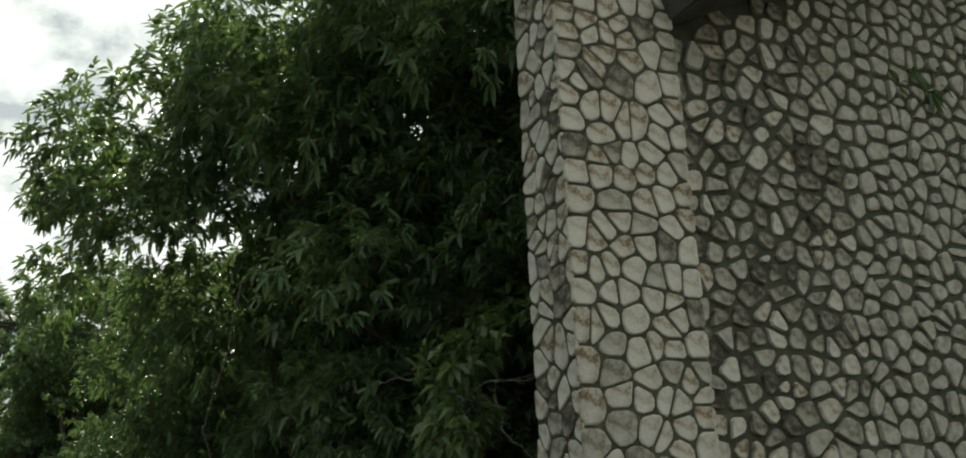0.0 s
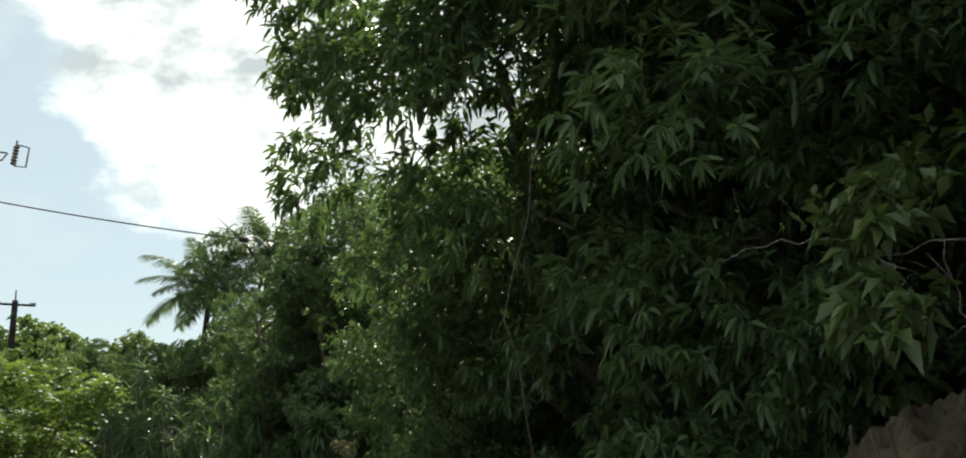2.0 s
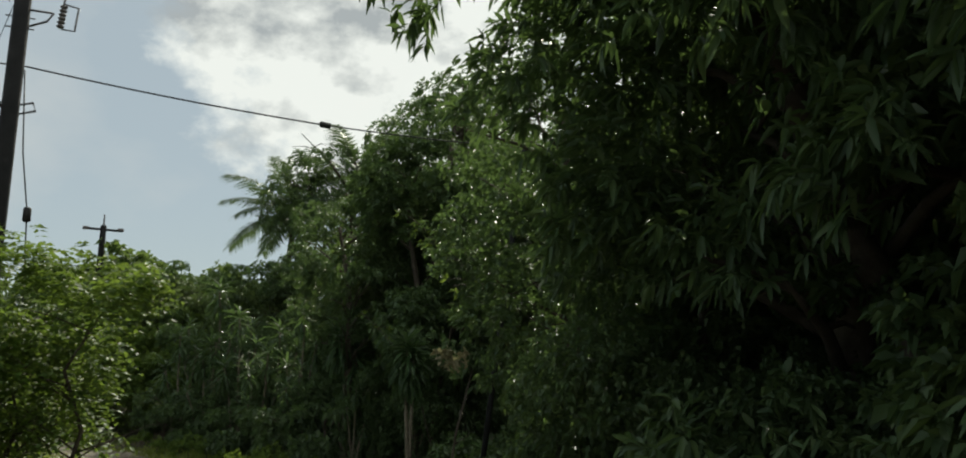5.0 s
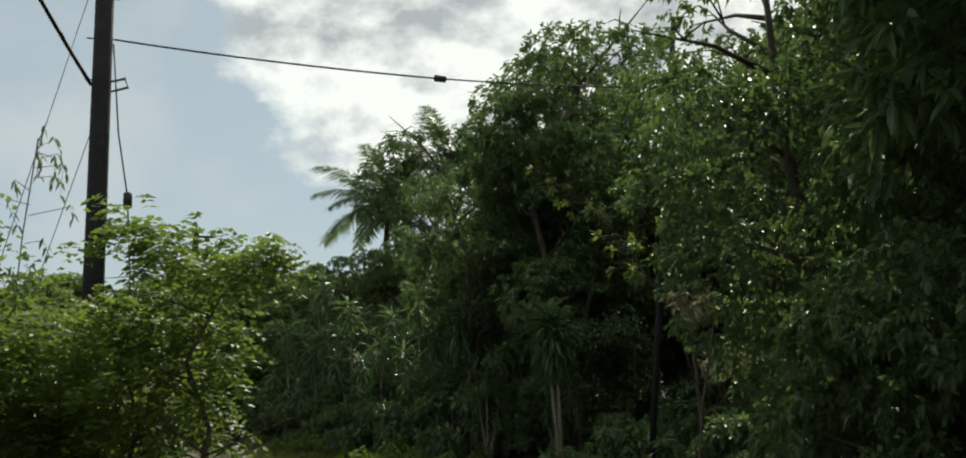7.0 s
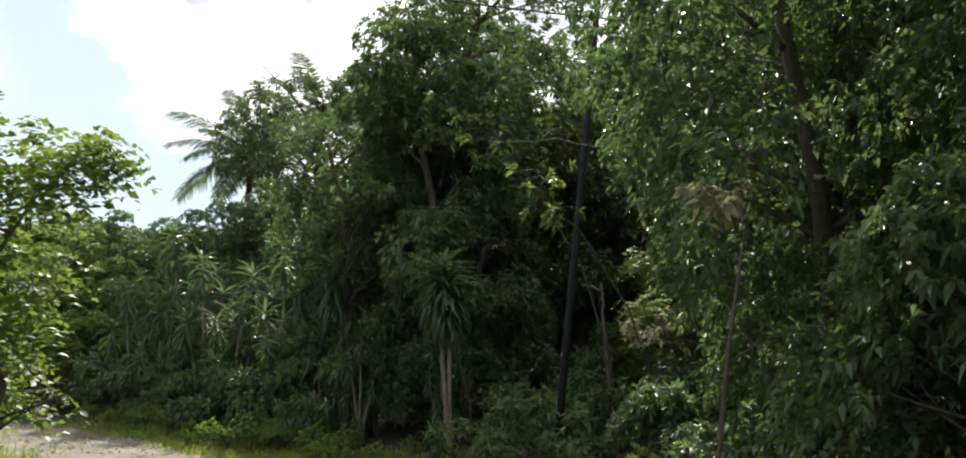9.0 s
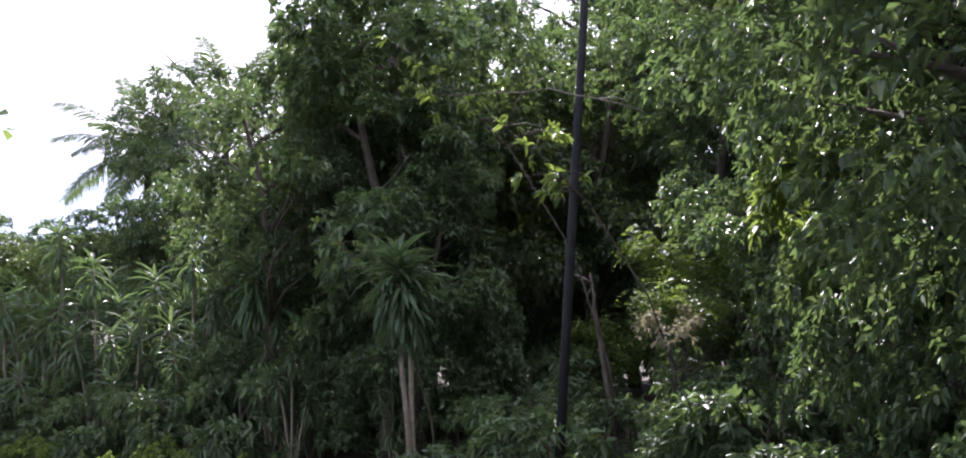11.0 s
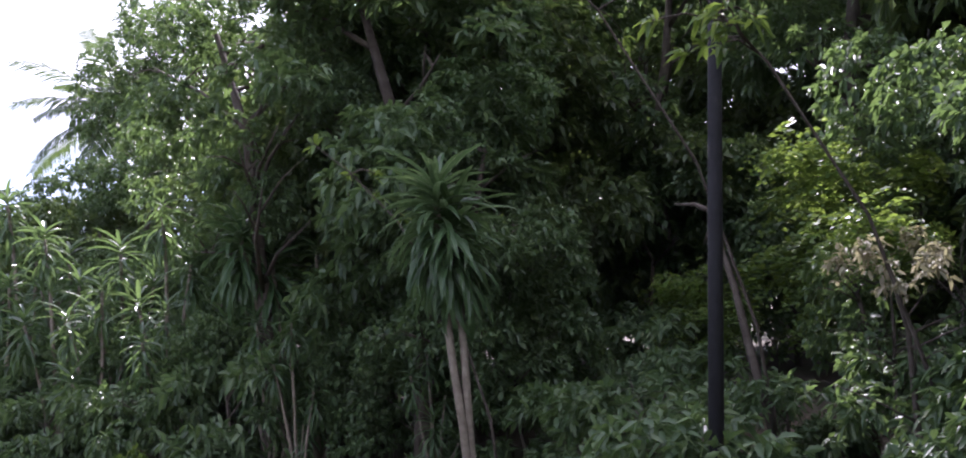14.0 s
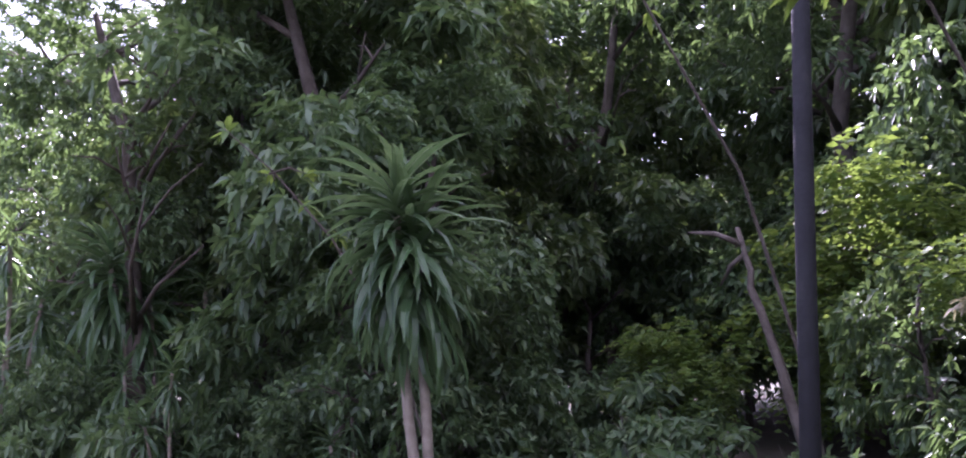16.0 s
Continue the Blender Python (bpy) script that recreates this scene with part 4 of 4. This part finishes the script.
def hanging_vine(foot, top, seed, label):
    """A vine that climbs a wire and hangs down in a curtain of heart-shaped leaves."""
    rng = random.Random(seed)
    a, b = Vector(foot), Vector(top)
    root = thing("climbing_vine", pose(*a), label, "vine")
    bm, ends = bmesh.new(), []
    line = [(b - a) * (k / 8) + Vector((rng.uniform(-1, 1), rng.uniform(-1, 1), 0)) * 0.03 for k in range(9)]
    tube(bm, line, [0.008] * 9, 5)
    for k in range(16):
        p = line[8].lerp(line[4], rng.random() ** 1.5)
        q = p + Vector((rng.uniform(-0.35, 0.45), rng.uniform(-0.35, 0.45), rng.uniform(0.0, 0.16)))
        e = q + Vector((rng.uniform(-0.1, 0.1), rng.uniform(-0.1, 0.1), -rng.uniform(0.1, 0.5)))
        tube(bm, [p, q, q.lerp(e, 0.5), e], [0.005, 0.004, 0.003, 0.002], 4)
        ends += [(q.lerp(e, u), Vector((0, 0, -1))) for u in (0.1, 0.5, 0.95)]
    part("stem", bm, BARK, root, "", True)
    part("foliage", leaf_cluster("foliage", seed, ends, 2, 0.11, LEAF_DARK, 0.6), LEAF_DARK, root)


hanging_vine((-12.9, 12.25, height(-12.9, 12.25) - 0.05), (-12.65, 12.5, 3.5), 81, "dark vine with hanging leaves climbing above the shrubs")

# ---- palms ----
def frond_mesh(seed, length):
    """A feather frond: a bowed midrib with leaflets that hang like a comb from both sides."""
    rng = random.Random(seed)
    bm = bmesh.new()
    pts = [Vector((length * (u - 0.10 * u ** 3), 0, length * (0.10 * u - 0.30 * u ** 2.4))) for u in [k / 12 for k in range(13)]]
    tube(bm, pts, [0.032 * (1 - 0.8 * k / 12) for k in range(13)], 5)
    for k in range(50):
        u = 0.14 + 0.85 * k / 49
        i = min(int(u * 12), 11)
        p = pts[i].lerp(pts[i + 1], u * 12 - i)
        d = (pts[i + 1] - pts[i]).normalized()
        for side in (-1, 1):
            L = length * 0.27 * (0.45 + 0.55 * math.sin(math.pi * min(u * 0.9 + 0.12, 1))) * rng.uniform(0.85, 1.1)
            a = (d * 0.6 + Vector((0, side * 0.75, 0)) + Vector((0, 0, rng.uniform(-0.35, 0.1)))).normalized()
            w = d.cross(a).cross(a).normalized() * 0.021
            mid = p + a * L * 0.45 + Vector((0, 0, -0.04 * L))
            tip = p + a * L * 0.9 + Vector((0, 0, -0.30 * L))
            v = [bm.verts.new(q) for q in (p - w * 0.5, p + w * 0.5, mid + w, tip, mid - w)]
            bm.faces.new((v[0], v[1], v[2], v[4]))
            bm.faces.new((v[4], v[2], v[3]))
    return from_bm("frond", bm, LEAF_PALM)


def palm(x, y, crown_z, seed, reach, fronds, label):
    rng = random.Random(seed)
    g = height(x, y)
    root = thing("palm_tree", pose(x, y, g - 0.05), label, "palm")
    bm = bmesh.new()
    tall = crown_z - g
    tube(bm, [(0.05 * math.sin(k), 0.04 * math.cos(k * 1.7), -0.1 + (tall + 0.1) * k / 8) for k in range(9)], [0.15 - 0.006 * k for k in range(9)], 10)
    part("trunk", bm, BARK, root, "", True)
    meshes = [frond_mesh(seed + 1, reach * 0.93), frond_mesh(seed + 2, reach * 1.07)]
    for k in range(fronds):
        ob = new("frond", meshes[k % 2])
        ob.parent = root
        ob.matrix_basis = pose(0, 0, tall - 0.1, 0, 0, k * 137.5 + rng.uniform(-12, 12)) @ pose(0, 0, 0, 0, -(60 - 92 / fronds * k) + rng.uniform(-6, 6), 0) @ Matrix.Scale(rng.uniform(0.85, 1.1), 4)


palm(-20.95, 32.85, 6.9, 60, 3.0, 24, "palm with feathery fronds above the roadside wood")
palm(-18.8, 33.6, 8.3, 64, 2.9, 18, "taller palm standing behind the roadside wood")


# ---- poles, cables and stays ----
def sagging(a, b, sag, n=24):
    a, b = Vector(a), Vector(b)
    return [a.lerp(b, k / n) - Vector((0, 0, sag * 4 * (k / n) * (1 - k / n))) for k in range(n + 1)]


def cable(name, label, pts, r, mat=None):
    root = thing(name, pose(*pts[0]), label, "cable")
    bm = bmesh.new()
    tube(bm, pts, [r] * len(pts), 6)
    bm.transform(Matrix.Translation(-Vector(pts[0])))
    part("strand", bm, mat or CABLE, root, "", True)
    return root


PX, PY = -13.4, 13.95
pz = height(PX, PY)
pole = thing("utility_pole", pose(PX, PY, pz), "dark tarred wooden utility pole behind the shrubs", "pole")
bm = bmesh.new()
top = 6.4 - pz
tube(bm, [(0, 0, -0.3), (0.01, 0, top * 0.5), (0.0, 0.01, top - 0.02), (0, 0.01, top)], [0.145, 0.13, 0.118, 0.108], 18)
part("shaft", bm, POLE_WOOD, pole, "", True)
right = Vector((0.75, 0.66, 0))
bm = bmesh.new()
tube(bm, [Vector((0, 0, top - 0.22)) + right * k for k in (0.08, 0.42)], [0.018, 0.018], 6)
tube(bm, [Vector((0, 0, top - 0.50)) + right * 0.08, Vector((0, 0, top - 0.36)) + right * 0.36, Vector((0, 0, top - 0.22)) + right * 0.44], [0.018, 0.018, 0.018], 6)
bracket = part("bracket", bm, METAL, pole, "", True)
bm = bmesh.new()
hub = Vector((0, 0, top - 0.25)) + right * 0.56
for k in range(6):
    z0 = -0.18 + 0.06 * k
    tube(bm, [hub + Vector((0.02 * (k - 3) * 0.4, 0, z0)), hub + Vector((0.02 * (k - 3) * 0.4, 0, z0 + 0.03)), hub + Vector((0.02 * (k - 3) * 0.4, 0, z0 + 0.055))], [0.035, 0.062, 0.035], 10)
part("insulator", bm, CERAMIC, bracket, "ribbed grey ceramic insulator", True)
bm = bmesh.new()
out = hub + right * 0.2
tube(bm, [hub + Vector((0, 0, 0.2)), out + Vector((0.02, 0, 0.16)), out + Vector((-0.02, 0, -0.2)), hub + Vector((0, 0, -0.2))], [0.014, 0.018, 0.018, 0.014], 6)
tube(bm, [hub + Vector((0, 0, 0.18)), hub + Vector((0.02, 0, 0.27))], [0.012, 0.02], 6)
part("fuse_holder", bm, METAL, bracket, "", True)
bm = bmesh.new()
tube(bm, [Vector((-0.1, 0, top - 0.05)), Vector((-0.16, -0.03, top + 0.07)), Vector((-0.22, -0.05, top + 0.12))], [0.03, 0.035, 0.02], 8)
part("top_insulator", bm, CERAMIC, pole, "", True)
for z in (top - 0.35, top - 0.52, 5.30 - pz, 4.72 - pz):
    bm = bmesh.new()
    tube(bm, [Vector((0, 0, z)) - right * 0.2, Vector((0, 0, z)) + right * 0.2], [0.012, 0.012], 6)
    part("through_bolt", bm, METAL, pole, "", True)
bm = bmesh.new()
tube(bm, [right * 0.1 + Vector((0, 0, 4.70 - pz)), right * 0.3 + Vector((0, 0, 4.76 - pz)), right * 0.34 + Vector((0, 0, 4.64 - pz)), right * 0.1 + Vector((0, 0, 4.56 - pz))], [0.012, 0.022, 0.022, 0.012], 6)
part("standoff", bm, METAL, pole, "", True)

a, b = Vector((PX, PY, 5.30)) + right * 0.16, Vector((-9.56, 16.4, 4.78))
span = cable("power_cable", "black overhead cable crossing from the pole into the trees", sagging(a, b, 0.04), 0.013)
bm = bmesh.new()
d = (b - a).normalized()
tube(bm, [b - d * 0.09 - a, b - d * 0.08 - a, b + d * 0.08 - a, b + d * 0.09 - a], [0.02, 0.05, 0.05, 0.02], 8)
part("strain_insulator", bm, CABLE, span, "dark cable strain insulator", True)
bm = bmesh.new()
far = sagging(b, b + Vector((7.0, 4.6, 0.25)), 0.2)
tube(bm, [p - a for p in far], [0.011] * len(far), 6)
part("far_strand", bm, CABLE, span, "", True)
cable("service_cable", "twisted bundle of service cables leaving the pole", sagging((PX - 0.1, PY - 0.08, 4.66), (-5.4, 3.6, 6.6), 0.35), 0.024)
cable("overhead_wire", "thin overhead wire leaving the pole top", sagging((PX - 0.2, PY - 0.05, 6.3), (-6.0, 1.5, 9.0), 0.3), 0.007)
stay = cable("stay_wire", "taut stay wire with a strain insulator beside the pole", [Vector((PX, PY, 5.24)) + right * 0.14, Vector((PX, PY, 4.0)) + right * 0.24, Vector((PX, PY, 3.14)) + right * 0.38, Vector((PX, PY, 0.8)) + right * 0.52, Vector((PX, PY, pz - 0.1)) + right * 0.66], 0.011)
bm = bmesh.new()
off = Vector((PX, PY, 3.09)) + right * 0.385 - (Vector((PX, PY, 5.24)) + right * 0.14)
tube(bm, [off + Vector((0, 0, k)) for k in (0.11, 0.09, -0.09, -0.11)], [0.03, 0.06, 0.06, 0.03], 8)
part("strain_insulator", bm, CABLE, stay, "", True)
cable("guy_wire", "thin guy wire slanting from the pole to the ground", [(PX - 0.05, PY - 0.1, 6.2), (-14.3, 12.3, height(-14.3, 12.3) - 0.1)], 0.006)
cable("guy_wire", "thin guy wire slanting from the pole to the ground", [(PX - 0.1, PY - 0.05, 4.0), (-14.5, 12.9, height(-14.5, 12.9) - 0.1)], 0.006)

fx, fy = -37.87, 40.83
fz = height(fx, fy)
pole2 = thing("utility_pole", pose(fx, fy, fz), "far wooden utility pole with a crossarm", "pole")
bm = bmesh.new()
tube(bm, [(0, 0, -0.3), (0, 0, 8.08 - fz), (0, 0, 8.13 - fz)], [0.2, 0.15, 0.13], 10)
part("shaft", bm, POLE_WOOD, pole2, "", True)
bm = bmesh.new()
tube(bm, [(-0.75, -0.6, 7.93 - fz), (0.75, 0.6, 7.88 - fz)], [0.07, 0.07], 6)
crossarm = part("crossarm", bm, POLE_WOOD, pole2)
for k in (-1, 1):
    bm = bmesh.new()
    tube(bm, [(k * 0.55, k * 0.44, 7.94 - fz), (k * 0.78, k * 0.63, 7.94 - fz)], [0.1, 0.1], 6)
    part("insulator", bm, CERAMIC, crossarm)
bm = bmesh.new()
tube(bm, [(0, 0, 8.08 - fz), (0, 0, 8.7 - fz)], [0.05, 0.04], 6)
part("pole_pin", bm, CERAMIC, pole2)
cable("overhead_wire", "thin wire low across the far trees", sagging((fx, fy, 6.0), (-60, 22, 5.5), 0.4), 0.02)

ox, oy = -7.02, 16.9
old = thing("wooden_post", pose(ox, oy, height(ox, oy)), "tall slim dark wooden post among the trees", "post")
bm = bmesh.new()
tube(bm, [(-0.03, -0.01, -0.3), (0.19, 0.08, 2.0), (0.41, 0.17, 4.2), (0.60, 0.25, 6.2)], [0.044, 0.041, 0.038, 0.035], 12)
part("shaft", bm, POLE_WOOD, old, "", True)


# ---- earth bank, sticks and vines beside the pillar ----
def mound(x, y, z, rx, ry, rz, seed, name, label, category):
    bm = bmesh.new()
    bmesh.ops.create_icosphere(bm, subdivisions=5, radius=1.0)
    for v in bm.verts:
        n = noise.fractal(v.co * 1.8 + Vector((seed, 0, 0)), 1.0, 2.0, 3)
        clod = noise.fractal(v.co * 3.6 + Vector((seed, 3, 0)), 0.6, 2.1, 4)
        v.co *= 1 + 0.12 * n + 0.2 * clod
        q = max(abs(v.co.x), abs(v.co.y), abs(v.co.z))
        v.co = v.co.lerp(v.co / q, 0.55)
        v.co = Vector((v.co.x * rx, v.co.y * ry, v.co.z * rz))
    root = thing(name, pose(x, y, z, 0, 0, 28), label, category)
    part("soil", bm, EARTH, root)
    rng = random.Random(17)
    for _ in range(9):
        bm = bmesh.new()
        a = rng.uniform(0, math.tau)
        pts = [Vector((math.cos(a + 0.12 * k) * rx * (1.02 - 0.03 * k), math.sin(a + 0.12 * k) * ry * (1.02 - 0.03 * k), rz * (0.9 - 0.22 * k) + rng.uniform(-0.04, 0.04))) for k in range(5)]
        tube(bm, pts, [0.009, 0.008, 0.006, 0.004, 0.002], 5)
        part("root", bm, BARK, root, "thin bare root hanging from the soil", True)
    return root


mound(0.05, 6.4, 0.25, 0.42, 0.4, 1.15, 3.0, "earth_bank", "crumbling brown earth bank beside the pillar", "bank")


def stick(label, pts, r, twigs, seed, name="dry_branch", mat=TWIG):
    rng = random.Random(seed)
    pts = [Vector(p) for p in pts]
    root = thing(name, pose(*pts[0]), label, "branch")
    fine, last = [], pts[0]
    for a, b in zip(pts, pts[1:]):
        for k in range(4):
            fine.append(a.lerp(b, k / 4) + Vector((rng.uniform(-1, 1), rng.uniform(-1, 1), rng.uniform(-1, 1))) * 0.02)
    fine.append(pts[-1])
    bm = bmesh.new()
    tube(bm, [p - pts[0] for p in fine], [r * (1 - 0.7 * k / len(fine)) for k in range(len(fine))], 5)
    for _ in range(twigs):
        i = rng.randrange(2, len(fine) - 1)
        e = fine[i] + Vector((rng.uniform(-1, 1), rng.uniform(-1, 1), rng.uniform(-0.6, 0.7))) * 0.35
        tube(bm, [fine[i] - pts[0], fine[i].lerp(e, 0.5) + Vector((0, 0, 0.03)) - pts[0], e - pts[0]], [r * 0.5, r * 0.4, r * 0.15], 4)
    part("stem", bm, mat, root, "", True)


stick("bare grey branch poking out of the foliage", ((0.42, 6.25, 2.15), (0.1, 6.05, 2.1), (-0.3, 6.1, 2.05)), 0.004, 3, 1)
stick("bare grey branch poking out of the foliage", ((0.32, 6.05, 1.56), (0.08, 6.0, 1.78), (0.06, 6.02, 2.1)), 0.0035, 6, 2)
stick("bare grey branch poking out of the foliage", ((-0.3, 6.1, 2.12), (-0.6, 6.1, 2.16), (-0.9, 6.1, 2.08)), 0.003, 2, 5)
stick("thin dry stem hanging from the foliage", ((-0.24, 6.0, 2.12), (-0.17, 5.95, 1.98), (-0.15, 5.95, 1.76)), 0.004, 2, 3, "hanging_vine")
stick("thin pale vine hanging from the mango tree", ((-1.8, 6.6, 3.0), (-1.98, 6.4, 1.9), (-1.83, 6.38, 1.0), (-1.93, 6.5, -0.4)), 0.0045, 2, 4, "hanging_vine", BARK)
stick("thin dry vine trailing through the shrubs", ((-4.4, 12.4, -0.6), (-4.5, 12.2, 0.2), (-4.3, 12.1, 0.7)), 0.009, 4, 6, "hanging_vine")
stick("slanting dry branch in the undergrowth", ((-5.9, 17.4, -0.8), (-5.6, 17.2, 0.1), (-5.5, 17.2, 0.9)), 0.006, 5, 7, "dry_branch", BARK)
stick("dark leaning sapling stem in the undergrowth", ((-6.5, 17.9, -1.0), (-6.63, 18.17, 0.32), (-6.72, 18.42, 0.95), (-6.76, 18.5, 1.3)), 0.04, 4, 8, "sapling", BARK)
stick("thin bare stem rising through the undergrowth", ((-5.3, 15.2, -0.8), (-5.35, 15.1, 0.2), (-5.6, 15.0, 0.9)), 0.006, 5, 10, "dry_branch", BARK)
stick("thin bare stem rising through the undergrowth", ((-4.2, 12.9, -0.6), (-4.3, 12.7, 0.1), (-4.15, 12.6, 0.5)), 0.005, 4, 11, "dry_branch", BARK)
stick("thin grey twig jutting from the wood", ((-6.1, 17.0, 2.6), (-6.9, 16.6, 2.75), (-7.6, 16.4, 2.7)), 0.008, 4, 9)

# ---- grass, litter and stones of the verges ----
def verge_grass():
    rng = np.random.default_rng(9)
    pos, ln = [], []
    tuft = [(s, c) for s, c in zip(rng.uniform(7, 38, 1500), rng.uniform(-6.5, 4.0, 1500))]
    for s, c in tuft:
        off = c - track_centre(s)
        if -1.35 < off < 1.5 or (off > 1.5 and rng.random() < 0.72) or abs(off) > 4.2:
            continue
        n, tall = (12, 0.18) if off > 0 else (20, 0.30 + 0.22 * rng.random())
        for _ in range(n):
            x, y = plan(s + rng.normal() * 0.12, c + rng.normal() * 0.12)
            pos.append((x, y, height(x, y) - 0.02))
            ln.append(tall * rng.uniform(0.6, 1.5))
    for s, u in zip(rng.uniform(14, 29, 900), rng.uniform(1.15, 3.4, 900)):
        for _ in range(11):
            x, y = plan(s + rng.normal() * 0.1, track_centre(s) + u + rng.normal() * 0.1)
            pos.append((x, y, height(x, y) - 0.02))
            ln.append(rng.uniform(0.10, 0.30))
    for s, c in zip(rng.uniform(10.5, 19, 420), rng.uniform(-3.3, -1.55, 420)):
        for _ in range(14):
            x, y = plan(s + rng.normal() * 0.07, c + rng.normal() * 0.07)
            pos.append((x, y, height(x, y) - 0.02))
            ln.append(rng.uniform(0.25, 0.62))
    for s0, s1, c0, c1, count in ((11.0, 13.6, -3.0, -1.75, 90), (12.5, 13.3, 2.0, 2.5, 16)):
        for s, c in zip(rng.uniform(s0, s1, count), rng.uniform(c0, c1, count)):
            for _ in range(9):
                x, y = plan(s + rng.normal() * 0.06, c + rng.normal() * 0.06)
                pos.append((x, y, height(x, y) - 0.02))
                ln.append(rng.uniform(0.6, 1.1))
    pos, ln = np.array(pos), np.array(ln)
    ax = rng.normal(size=pos.shape) * 0.28 + np.array([0, 0, 1.0])
    return blades("verge_grass", pos, ax, ln, np.full(len(ln), 0.016), GRASS, True, 0.35, rng)


tagged(new("verge_grass", verge_grass()), "rough sunlit grass along the edges of the track", "grass", kind="stuff")


def scatter(name, count, low, high, mat, seed, label, category):
    rng = random.Random(seed)
    bm = bmesh.new()
    for _ in range(count):
        s = rng.uniform(6, 32)
        x, y = plan(s, track_centre(s) + rng.gauss(0, 1.1))
        r = rng.uniform(low, high)
        made = bmesh.ops.create_icosphere(bm, subdivisions=1, radius=r)["verts"]
        for v in made:
            v.co = Vector((v.co.x * rng.uniform(0.8, 1.3), v.co.y * rng.uniform(0.8, 1.3), v.co.z * 0.6)) + Vector((x, y, height(x, y) + 0.055))
    return tagged(new(name, from_bm(name, bm, mat)), label, category, kind="stuff")


scatter("track_gravel", 420, 0.010, 0.032, STONE, 4, "loose pale stones scattered over the track", "gravel")


def fallen_leaves():
    """Dry leaves lying on the track and its verges."""
    rng = np.random.default_rng(14)
    n = 1500
    along = rng.uniform(3, 32, n)
    across = np.array([track_centre(s) for s in along]) + rng.normal(size=n) * 1.3 + 0.6
    pos = np.array([(*plan(s, c), 0.0) for s, c in zip(along, across)])
    pos[:, 2] = [height(x, y) + 0.062 for x, y, _ in pos]
    ax = rng.normal(size=(n, 3)) * np.array([1, 1, 0.12])
    ln = rng.uniform(0.05, 0.12, n)
    return blades("fallen_leaves", pos, ax, ln, ln * 0.4, LEAF_BUFF, True, 0.1, rng)


tagged(new("fallen_leaves", fallen_leaves()), "dry brown leaves scattered over the track", "leaves", kind="stuff")
